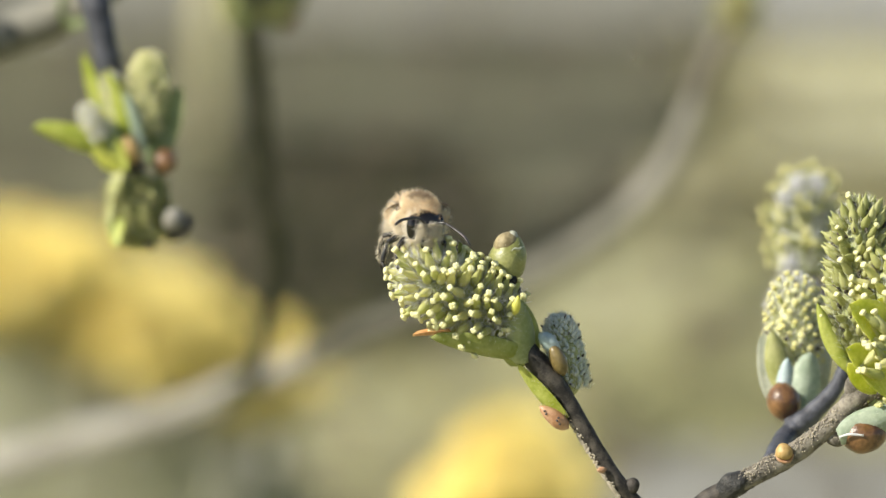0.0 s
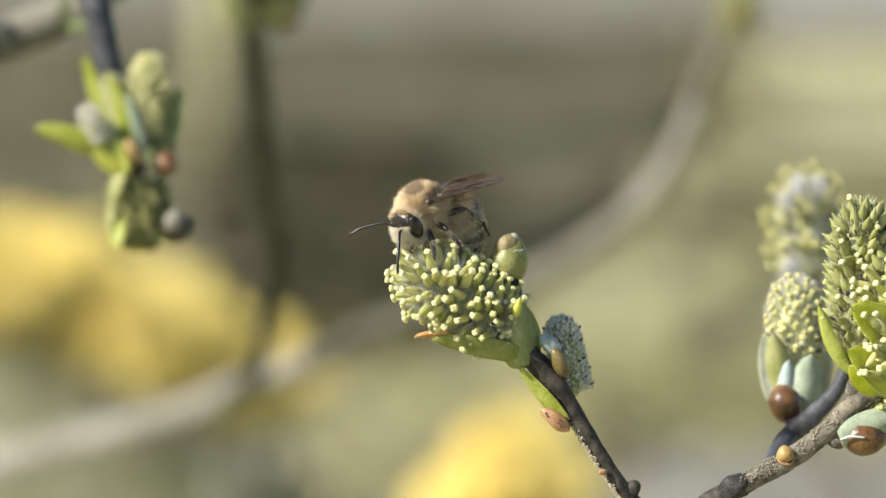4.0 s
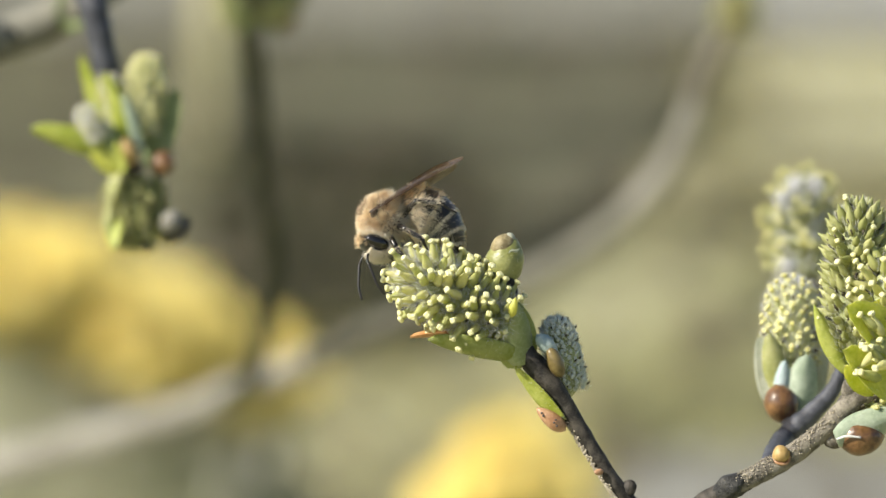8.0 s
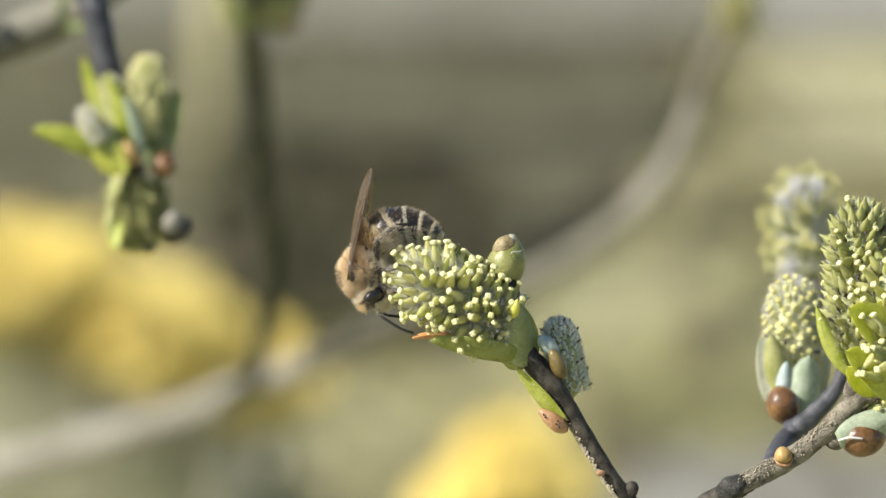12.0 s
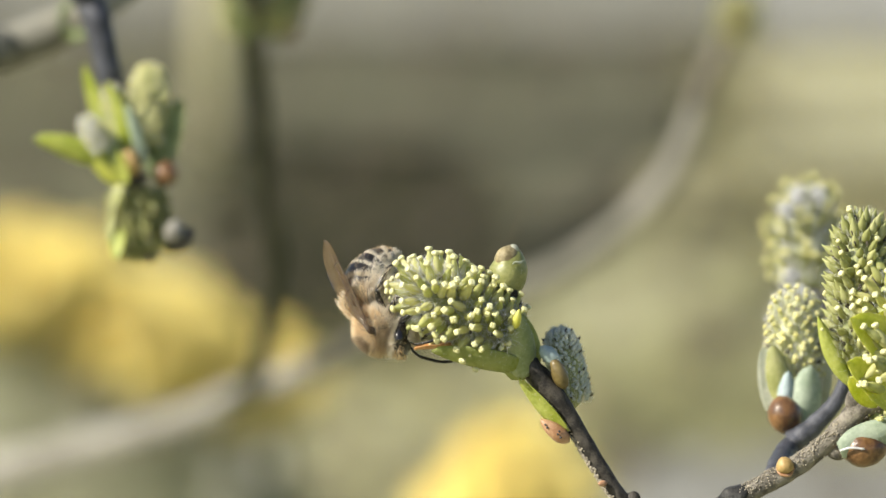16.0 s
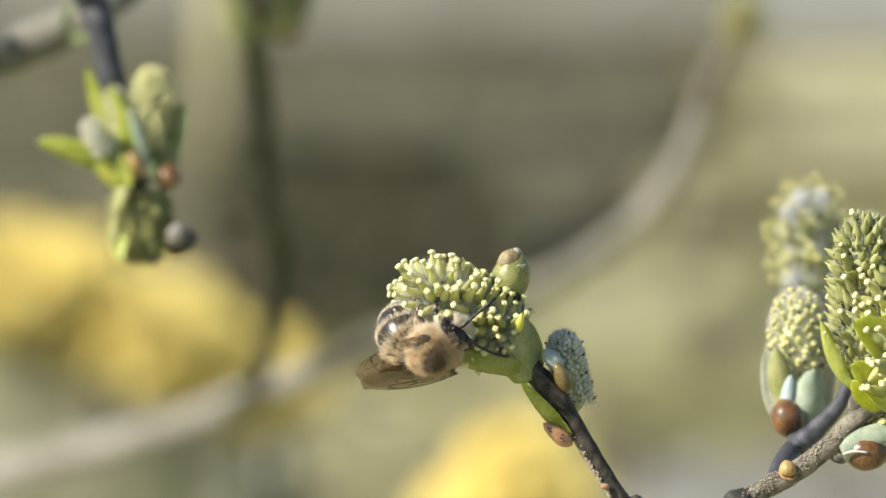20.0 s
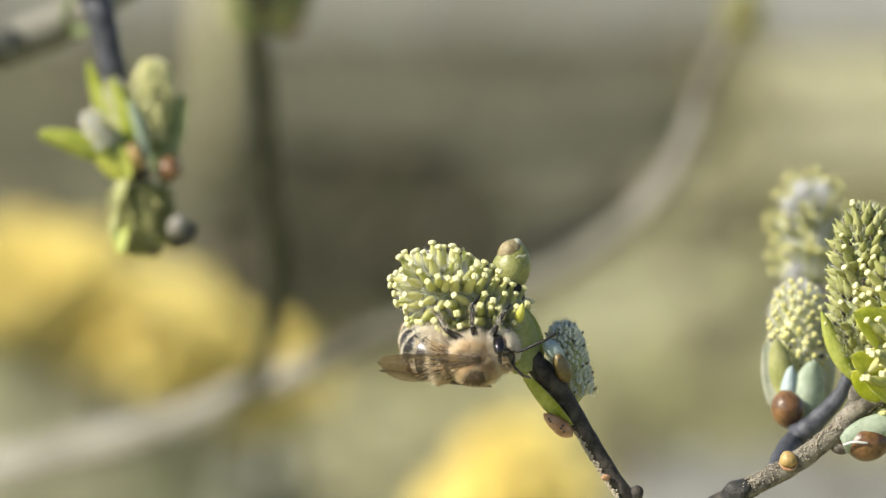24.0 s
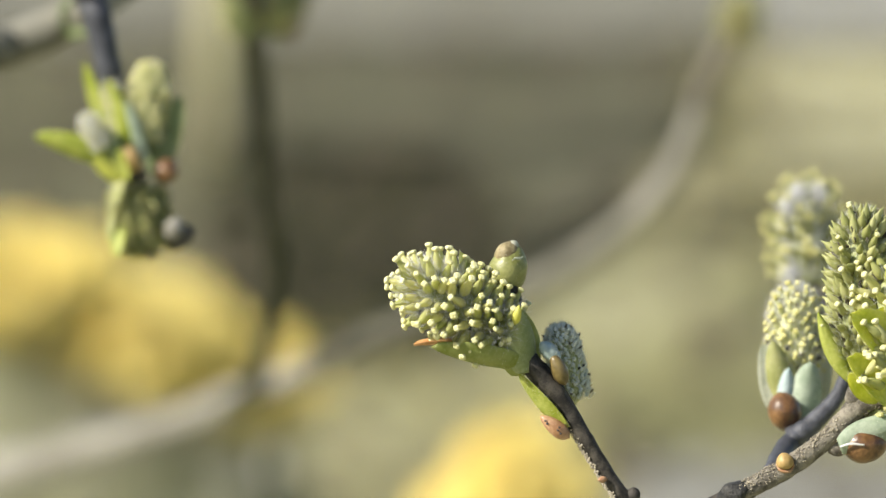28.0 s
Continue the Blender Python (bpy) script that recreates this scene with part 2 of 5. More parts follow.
def wing_material():
    """Thin smoky membrane: clear, faintly brown, with a hard gloss."""
    m = bpy.data.materials.new("smoky_wing_membrane")
    m.use_nodes = True
    n, l = m.node_tree.nodes, m.node_tree.links
    bsdf = n["Principled BSDF"]
    bsdf.inputs["Base Color"].default_value = (0.14, 0.095, 0.058, 1)
    bsdf.inputs["Roughness"].default_value = 0.2
    bsdf.inputs["IOR"].default_value = 1.9
    bsdf.inputs["Specular IOR Level"].default_value = 0.8
    place, tex, relief = n.new("ShaderNodeTexCoord"), n.new("ShaderNodeTexNoise"), n.new("ShaderNodeBump")
    tex.inputs["Scale"].default_value = 450
    l.new(place.outputs["Object"], tex.inputs["Vector"])
    relief.inputs["Strength"].default_value, relief.inputs["Distance"].default_value = 0.5, 0.0005
    l.new(tex.outputs["Fac"], relief.inputs["Height"])
    l.new(relief.outputs["Normal"], bsdf.inputs["Normal"])
    clear, blend = n.new("ShaderNodeBsdfTransparent"), n.new("ShaderNodeMixShader")
    clear.inputs[0].default_value = (0.88, 0.82, 0.73, 1)
    blend.inputs[0].default_value = 0.36
    l.new(clear.outputs[0], blend.inputs[1])
    l.new(bsdf.outputs[0], blend.inputs[2])
    l.new(blend.outputs[0], n["Material Output"].inputs["Surface"])
    return m


M_WING = wing_material()
M_VEIN = material("wing_vein", (0.03, 0.018, 0.01), (0.08, 0.05, 0.03), 900, 0.4, 0)


# ---- building blocks ----
def mesh_of(name, verts, faces, mats, picks=None, smooth=True):
    me = bpy.data.meshes.new(name)
    me.from_pydata([tuple(v) for v in verts], [], faces)
    for m in (mats if isinstance(mats, (list, tuple)) else [mats]):
        me.materials.append(m)
    if picks is not None:
        me.polygons.foreach_set("material_index", picks)
    me.polygons.foreach_set("use_smooth", [smooth] * len(me.polygons))
    me.update()
    return me


class Shape:
    """Vertices (in metres, thing's space) and faces of one part, gathered before it becomes a mesh."""

    def __init__(self):
        self.v, self.f, self.m = [], [], []

    def add(self, verts, faces, pick=0):
        k = len(self.v)
        self.v += [Vector(p) for p in verts]
        self.f += [tuple(i + k for i in f) for f in faces]
        self.m += [pick] * len(faces)
        return self


def frame_along(d):
    d = Vector(d).normalized()
    side = d.cross(Vector((0, 0, 1)) if abs(d.z) < 0.9 else Vector((1, 0, 0))).normalized()
    return side, d.cross(side).normalized(), d


def curve(points, steps=6):
    """A smooth line through the points (Catmull-Rom)."""
    p = [Vector(q) for q in points]
    p = [p[0] * 2 - p[1]] + p + [p[-1] * 2 - p[-2]]
    out = []
    for i in range(1, len(p) - 2):
        for s in range(steps):
            t = s / steps
            a, b, c, d = p[i - 1:i + 3]
            out.append(0.5 * ((2 * b) + (c - a) * t + (2 * a - 5 * b + 4 * c - d) * t * t + (3 * b - a - 3 * c + d) * t ** 3))
    out.append(p[-2])
    return out


def tube(shape, line, radii, sides=10, rough=0.0, pick=0, seed=0, flat=1.0):
    """A closed tube along the line; radii are spread along it; rough: uneven radius."""
    n = len(line)
    verts, faces = [], []
    side = None
    for i, p in enumerate(line):
        d = (line[min(i + 1, n - 1)] - line[max(i - 1, 0)]).normalized()
        if side is None:
            side = frame_along(d)[0]
        side = (side - d * side.dot(d)).normalized()
        up = d.cross(side)
        t = i / (n - 1) * (len(radii) - 1)
        k = min(int(t), len(radii) - 2)
        r = radii[k] + (radii[k + 1] - radii[k]) * (t - k)
        for s in range(sides):
            a = 2 * math.pi * s / sides
            q = r
            if rough:
                q *= 1 + rough * noise.noise(p * 900 + Vector((math.cos(a), math.sin(a), seed)) * 1.7)
            verts.append(p + side * math.cos(a) * q + up * math.sin(a) * q * flat)
    for i in range(n - 1):
        for s in range(sides):
            a, b = i * sides + s, i * sides + (s + 1) % sides
            faces.append((a, b, b + sides, a + sides))
    faces.append(tuple(reversed(range(sides))))
    faces.append(tuple(range((n - 1) * sides, n * sides)))
    return shape.add(verts, faces, pick)


def lathe(shape, base, axis, profile, sides=12, pick=0, squash=1.0, seed=0, uneven=0.0):
    """A body of revolution: profile rows of (along, radius) in metres."""
    a1, a2, d = frame_along(axis)
    base = Vector(base)
    verts, faces = [], []
    for z, r in profile:
        for s in range(sides):
            a = 2 * math.pi * s / sides
            k = 1 + (uneven * noise.noise(Vector((math.cos(a) * 1.5, math.sin(a) * 1.5, z * 600 + seed))) if uneven else 0)
            verts.append(base + d * z + (a1 * math.cos(a) + a2 * math.sin(a) * squash) * r * k)
    n = len(profile)
    for i in range(n - 1):
        for s in range(sides):
            p, q = i * sides + s, i * sides + (s + 1) % sides
            faces.append((p, q, q + sides, p + sides))
    faces.append(tuple(reversed(range(sides))))
    faces.append(tuple(range((n - 1) * sides, n * sides)))
    return shape.add(verts, faces, pick)


def egg(length, width, power=1.0, rows=10, blunt=0.5):
    """A profile for lathe(): an egg, widest at blunt."""
    out = []
    for i in range(rows + 1):
        t = i / rows
        s = t / (2 * blunt) if t < blunt else 0.5 + (t - blunt) / (2 * (1 - blunt))
        out.append((length * t, max(width / 2 * math.sin(math.pi * s) ** power, width * 0.01)))
    return out


def blade(shape, base, tip, width, face, cup=0.3, bend=0.0, thick=0.00022, rows=9, cols=6, point=0.8, pick=0):
    """A leaf with thickness, folded along its midrib by cup and bent by bend; face: the way its upper side looks."""
    base, tip, face = Vector(base), Vector(tip), Vector(face)
    d = tip - base
    length = d.length
    d.normalize()
    face = (face - d * face.dot(d)).normalized()
    side = d.cross(face)
    verts, faces = [], []
    for layer in (0, 1):
        for i in range(rows + 1):
            t = i / rows
            w = width / 2 * (math.sin(math.pi * min(1, t * 0.94 + 0.06)) ** point) * (1.15 - 0.3 * t)
            for j in range(cols + 1):
                s = j / cols * 2 - 1
                lift = cup * w * (s * s) + bend * length * (t * t) + 0.04 * w * noise.noise(Vector((t * 5, s * 3, width * 9000)))
                verts.append(base + d * length * t + side * w * s + face * (lift - layer * thick * (1 - 0.6 * abs(s)) + (0.00008 if layer == 0 and j == cols // 2 else 0)))
    k, c = (rows + 1) * (cols + 1), cols + 1
    for i in range(rows):
        for j in range(cols):
            a = i * c + j
            faces.append((a, a + 1, a + c + 1, a + c))
            faces.append((k + a, k + a + c, k + a + c + 1, k + a + 1))
    ring = [j for j in range(c)] + [i * c + cols for i in range(1, rows + 1)] + [rows * c + j for j in range(cols - 1, -1, -1)] + [i * c for i in range(rows - 1, 0, -1)]
    for a, b in zip(ring, ring[1:] + ring[:1]):
        faces.append((b, a, a + k, b + k))
    return shape.add(verts, faces, pick)


def hairs(shape, roots, width, pick=0):
    """Tapered three-sided hairs: roots of (place, way, length)."""
    verts, faces = [], []
    for p, d, length in roots:
        a1, a2, d = frame_along(d)
        k = len(verts)
        mid = p + d * length * 0.55 + a1 * length * 0.06
        for j in range(3):
            a = 2.09 * j
            off = (a1 * math.cos(a) + a2 * math.sin(a)) * width * 0.5
            verts += [p + off, mid + off * 0.75]
        verts.append(p + d * length + a1 * length * 0.12)
        for j in range(3):
            q = (j + 1) % 3
            faces += [(k + 2 * j, k + 2 * q, k + 2 * q + 1, k + 2 * j + 1), (k + 2 * j + 1, k + 2 * q + 1, k + 6)]
    return shape.add(verts, faces, pick)


def down_on(shape, rnd, count, length, width=0.00003):
    """Short soft hairs all over a part."""
    roots = []
    for i in range(count):
        f = shape.f[rnd.randrange(len(shape.f))]
        a, b, c = (shape.v[f[k]] for k in range(3))
        n = (b - a).cross(c - a)
        if n.length < 1e-14:
            continue
        u, v = rnd.random(), rnd.random()
        p = a + (b - a) * u * 0.9 + (c - a) * v * 0.9
        roots.append((p, n.normalized() + Vector((rnd.gauss(0, 1), rnd.gauss(0, 1), rnd.gauss(0, 1))) * 0.5, length * rnd.uniform(0.5, 1.2)))
    return hairs(Shape(), roots, width)


ORIGIN = {}


def thing(name, origin, label, category, group="", turn=None):
    """An Empty in the plan at origin (millimetres) that carries the parts of one thing."""
    e = new(name)
    e.empty_display_size = 0.01
    e.matrix_world = PLAN @ Matrix.Translation(mm(origin))
    ORIGIN[name] = mm(origin)
    return tagged(e, label, category, group)


def part(name, shape, mats, parent, label="", offset=None, smooth=True, kind=""):
    """One mesh object under a thing or a part. offset: the thing's origin, taken from all vertices."""
    verts = [v - offset for v in shape.v] if offset is not None else shape.v
    ob = new(name, mesh_of(name, verts, shape.f, mats, shape.m, smooth))
    ob.parent = parent
    return tagged(ob, label, kind=kind)


def piece(name, me, parent, m):
    ob = new(name, me)
    ob.parent = parent
    ob.matrix_basis = m
    return ob


def aim(p, d, size=1.0, spin=0.0):
    """The pose of a piece that stands at p along d."""
    return Matrix.Translation(p) @ Vector(d).to_track_quat("Z", "Y").to_matrix().to_4x4() @ Matrix.Rotation(spin, 4, "Z") @ Matrix.Diagonal((size, size, size, 1))


# ---- catkin pieces ----
def pistil_mesh(name, length, ovary, stigma, lobe=0.00036, fat=0.00048, neck=0.36):
    """Stalk, flask-shaped ovary that narrows to a style, and a stigma of four blunt lobes."""
    s = Shape()
    lathe(s, (0, 0, 0), (0, 0, 1), [(0, fat * 0.5), (length * 0.16, fat * 0.95), (length * 0.34, fat), (length * 0.56, fat * 0.76), (length * 0.76, fat * (neck + 0.1)), (length * 0.90, fat * neck)], 8)
    if lobe:
        for j in range(4):
            a = math.pi / 4 + j * math.pi / 2
            q = Vector((math.cos(a), math.sin(a), 0)) * lobe
            lathe(s, Vector((0, 0, length * 0.86)) + q * 0.22, Vector((q.x * 0.4, q.y * 0.4, lobe)), [(0, lobe * 0.5), (lobe * 0.55, lobe * 0.70), (lobe * 1.0, lobe * 0.62), (lobe * 1.2, lobe * 0.3)], 6, 1)
    return mesh_of(name, s.v, s.f, [ovary, stigma], s.m)


PISTIL = pistil_mesh("pistil", 0.0028, M_OVARY, M_STIGMA, 0.00037, 0.00054, 0.36)
PISTIL_LONG = pistil_mesh("pistil", 0.0031, M_OVARY_DULL, M_STIGMA_DULL, 0.00032, 0.00036)
PISTIL_LEAN = pistil_mesh("pistil", 0.0025, M_OVARY_DULL, M_STIGMA, 0.00034, 0.00046)
PISTIL_BARE = pistil_mesh("pistil", 0.0024, M_OVARY_DULL, M_BARE_TIP, 0, 0.00052, 0.14)
PISTIL_YOUNG = pistil_mesh("pistil", 0.0011, M_YOUNG, M_YOUNG, 0, 0.00050, 0.5)
PISTIL_PALE = pistil_mesh("pistil", 0.0013, M_OVARY_PALE, M_STIGMA_DULL, 0.00034, 0.00042)
PISTIL_CREAM = pistil_mesh("pistil", 0.0013, M_OVARY_PALE, M_STIGMA, 0.00034, 0.00046)
PISTIL_OLIVE = pistil_mesh("pistil", 0.0016, M_BUD, M_BARE_TIP, 0.00026, 0.00046)
PISTIL_MOSS = pistil_mesh("pistil", 0.0016, M_LEAF_MOSS, M_BARE_TIP, 0.00026, 0.00050)
PISTIL_SMALL = pistil_mesh("pistil", 0.0013, M_OVARY, M_STIGMA_DULL, 0.00026, 0.00042)


def bract_mesh():
    s = Shape()
    blade(s, (0, 0, 0), (0, 0, 0.0008), 0.0005, (1, 0, 0), 0.5, 0.1, 0.0001, 3, 2)
    return mesh_of("bract", s.v, s.f, M_SCALE_TIP)


BRACT = bract_mesh()


def catkin(parent, offset, base, tip, core, count, me, lean, silk=None, silk_len=0.0016, silk_count=300, bracts=0, rnd=None, start=0.06, size=(0.85, 1.1), label="", fill=1.0, splay=1.0, core_mat=None, bare=None, share=0.0, rise=None, bract_size=1.0):
    """A catkin on its axis: core, then pistils on a spiral that lean to the tip, silk and dark bract tips between."""
    rnd = rnd or random.Random(count)
    b, t = mm(base), mm(tip)
    axis = t - b
    length = axis.length
    a1, a2, d = frame_along(axis)
    s = Shape()
    lathe(s, b - offset, d, egg(length * 0.98, core * 2, 0.55, 12, 0.45), 14, uneven=0.12)
    body = part("catkin", s, core_mat or M_CORE, parent, label)
    roots = []
    for i in range(count):
        z = start + (1 - start) * ((i + 0.5) / count) ** fill
        a = i * 2.39996 + rnd.uniform(-0.15, 0.15)
        out = a1 * math.cos(a) + a2 * math.sin(a)
        end = max(0.0, (z - 0.72) / 0.28)
        r = core * 0.9 * math.sqrt(max(0.02, 1 - end * end)) * min(1, 0.6 + z * 3)
        tilt = lean * (1 - 0.3 * z) + end ** 1.5 * 2.2 + rnd.uniform(-0.2, 0.2)
        p = b - offset + d * length * (z * 0.97) + out * r
        k = rnd.uniform(*size) * (0.8 + 0.2 * min(1, z * 3.5))
        toward = out * splay + d * tilt + Vector((rnd.gauss(0, 1), rnd.gauss(0, 1), rnd.gauss(0, 1))) * 0.16 + (mm(rise) * 1000 if rise else Vector((0, 0, 0)))
        piece("pistil", bare if bare and rnd.random() < share else me, body, aim(p, toward, k, rnd.uniform(0, 3)))
    for i in range(bracts):
        z, a = rnd.uniform(0.08, 0.98), rnd.uniform(0, 6.283)
        out = a1 * math.cos(a) + a2 * math.sin(a)
        end = max(0.0, (z - 0.72) / 0.28)
        p = b - offset + d * length * z + out * core * math.sqrt(max(0.05, 1 - end * end))
        piece("bract", BRACT, body, aim(p, out + d * (0.5 + end), rnd.uniform(0.8, 1.2) * bract_size, rnd.uniform(0, 6)))
    if silk:
        for i in range(silk_count):
            z, a = rnd.uniform(0.03, 1.0), rnd.uniform(0, 6.283)
            out = a1 * math.cos(a) + a2 * math.sin(a)
            end = max(0.0, (z - 0.7) / 0.3)
            p = b - offset + d * length * z + out * core * math.sqrt(max(0.02, 1 - end * end))
            w = (out + d * (lean + end * 2) + Vector((rnd.gauss(0, 1), rnd.gauss(0, 1), rnd.gauss(0, 1))) * 0.45).normalized()
            roots.append((p, w, silk_len * rnd.uniform(0.6, 1.2)))
        part("silk", hairs(Shape(), roots, 0.00004), silk, body, "fine silky hairs", kind="stuff")
    return body


# ---- ground ----
def sheet(name, outline, z, mat, label, category):
    s = Shape()
    s.add([(x, y, z) for x, y in outline], [tuple(range(len(outline)))])
    me = mesh_of(name, s.v, s.f, mat, s.m, False)
    return tagged(new(name, me), label, category, kind="structure")


def build_ground():
    n, verts, faces = 70, [], []
    for i in range(n + 1):
        for j in range(n + 1):
            x, y = ((2 * i / n - 1) ** 3 * 60), 6 + ((2 * j / n - 1) ** 3 * 80)
            verts.append((x, y, -0.03 + 0.02 * noise.noise(Vector((x * 0.9, y * 0.9, 0)))))
    for i in range(n):
        for j in range(n):
            a = i * (n + 1) + j
            faces.append((a, a + n + 1, a + n + 2, a + 1))
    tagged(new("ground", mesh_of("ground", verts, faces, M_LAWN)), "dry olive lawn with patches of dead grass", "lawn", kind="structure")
    rnd = random.Random(3)

    def edge(points, k=5):
        out = []
        for (x0, y0), (x1, y1) in zip(points, points[1:] + points[:1]):
            for i in range(k):
                t = i / k
                out.append((x0 + (x1 - x0) * t + rnd.uniform(-0.03, 0.03), y0 + (y1 - y0) * t + rnd.uniform(-0.05, 0.05)))
        return out
    # dark brown ground tone, with a mid-brown step farther back
    sheet("flower_bed", edge([(-0.25, 6.08), (-0.03, 5.98), (0.07, 6.45), (0.12, 7.0), (0.10, 7.6), (0.0, 7.95), (-0.31, 7.95), (-0.29, 6.9)]), 0.004, M_GROUND_DARK, "dark brown patch of ground", "soil")
    sheet("leaf_mould", edge([(0.06, 6.42), (0.11, 6.7), (0.23, 7.3), (0.35, 8.0), (0.43, 9.05), (-0.33, 9.12), (-0.31, 7.75), (-0.05, 7.75), (0.06, 7.45), (0.09, 7.0)]), 0.008, M_GROUND_BROWN, "mid-brown patch of ground", "soil")
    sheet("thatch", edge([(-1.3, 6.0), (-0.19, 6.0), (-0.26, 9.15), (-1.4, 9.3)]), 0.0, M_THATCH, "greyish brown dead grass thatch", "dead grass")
    sheet("dry_patch", edge([(0.43, 7.5), (1.9, 7.3), (2.2, 9.05), (0.50, 9.05)]), 0.0, M_LAWN_PALE, "straw-pale patch of lawn", "lawn")
    sheet("green_patch", edge([(0.12, 5.33), (2.4, 5.34), (2.4, 6.1), (0.16, 6.0)]), 0.0, M_LAWN_DARK, "darker olive patch of lawn", "lawn")
    sheet("path", edge([(-4, 9.5), (4, 9.1), (4.5, 14), (-4.5, 14)]), 0.0, M_PATH, "pale gravel path across the lawn", "path")
    sheet("path", edge([(0.15, 4.5), (3, 4.5), (3, 5.32), (0.17, 5.30)]), 0.0, M_PAVING, "pale gravel strip beside the lawn", "path")
    sheet("path", edge([(-3, 4.3), (-0.16, 4.4), (-0.16, 5.25), (-0.22, 5.7), (-3, 5.85)]), 0.0, M_SAND, "pale sandy path at the edge of the dark ground", "path")
    sheet("paving", edge([(0.52, 9.15), (4, 9.1), (4.4, 13), (0.7, 13)]), 0.005, M_PAVING, "pale paving at the end of the path", "paving")
    sheet("green_patch", edge([(0.345, 6.62), (0.395, 6.60), (0.30, 6.05), (0.24, 5.55), (0.215, 5.30), (0.165, 5.32), (0.20, 5.75), (0.27, 6.2)]), 0.004, M_LAWN_DARK, "deeper olive streak in the lawn", "lawn")
    sheet("thatch", edge([(0.27, 7.1), (0.36, 7.05), (0.38, 7.5), (0.29, 7.55)], 3), 0.012, M_THATCH_PALE, "brownish patch of dead grass", "dead grass")
    s, roots = Shape(), []
    for i in range(9000):
        x, y = rnd.uniform(-1.5, 1.6), rnd.uniform(4.6, 10.2)
        if (-1.3 < x < 0.36 and 6.0 < y < 9.2 or y > 9.05 or (x > 0.15 and y < 5.32) or (x < -0.1 and y < 5.5)) and rnd.random() < 0.96:
            continue
        roots.append((Vector((x, y, -0.03)), Vector((rnd.gauss(0, 0.4), rnd.gauss(0, 0.4), 1)), rnd.uniform(0.05, 0.11)))
    hairs(s, roots, 0.004)
    tagged(new("grass", mesh_of("grass", s.v, s.f, M_STRAW)), "short dry straw-coloured grass", "grass", kind="stuff")
    s = Shape()
    for i in range(900):
        x, y = rnd.uniform(-1.2, 0.6), rnd.uniform(4.9, 9.4)
        a = rnd.uniform(0, 6.28)
        d = Vector((math.cos(a), math.sin(a), rnd.uniform(-0.1, 0.2)))
        blade(s, Vector((x, y, 0.006)), Vector((x, y, 0.008)) + d * rnd.uniform(0.03, 0.07), rnd.uniform(0.015, 0.03), (rnd.gauss(0, 0.3), rnd.gauss(0, 0.3), 1), 0.4, 0.1, 0.001, 3, 2)
    tagged(new("leaf_litter", mesh_of("leaf_litter", s.v, s.f, M_LITTER)), "curled dead brown leaves on the earth", "leaf litter", kind="stuff")


# post added as a stand-in; what the pale upright band is stays unknown
def build_post():
    e = new("wooden_post")
    e.matrix_world = pose(-0.296, 7.55, -0.03)
    tagged(e, "pale upright post standing in for an unidentified pale band", "post")
    part("shaft", lathe(Shape(), (0, 0, 0), (0.01, 0, 1), [(0, 0.033), (0.3, 0.032), (0.7, 0.031), (1.1, 0.030), (1.12, 0.025)], 16, uneven=0.15), M_POST, e)
    part("knot", lathe(Shape(), (0.012, -0.038, 0.10), (0.1, -1, 0), egg(0.02, 0.03, 0.6), 10), M_BARK, e, "brown knot")


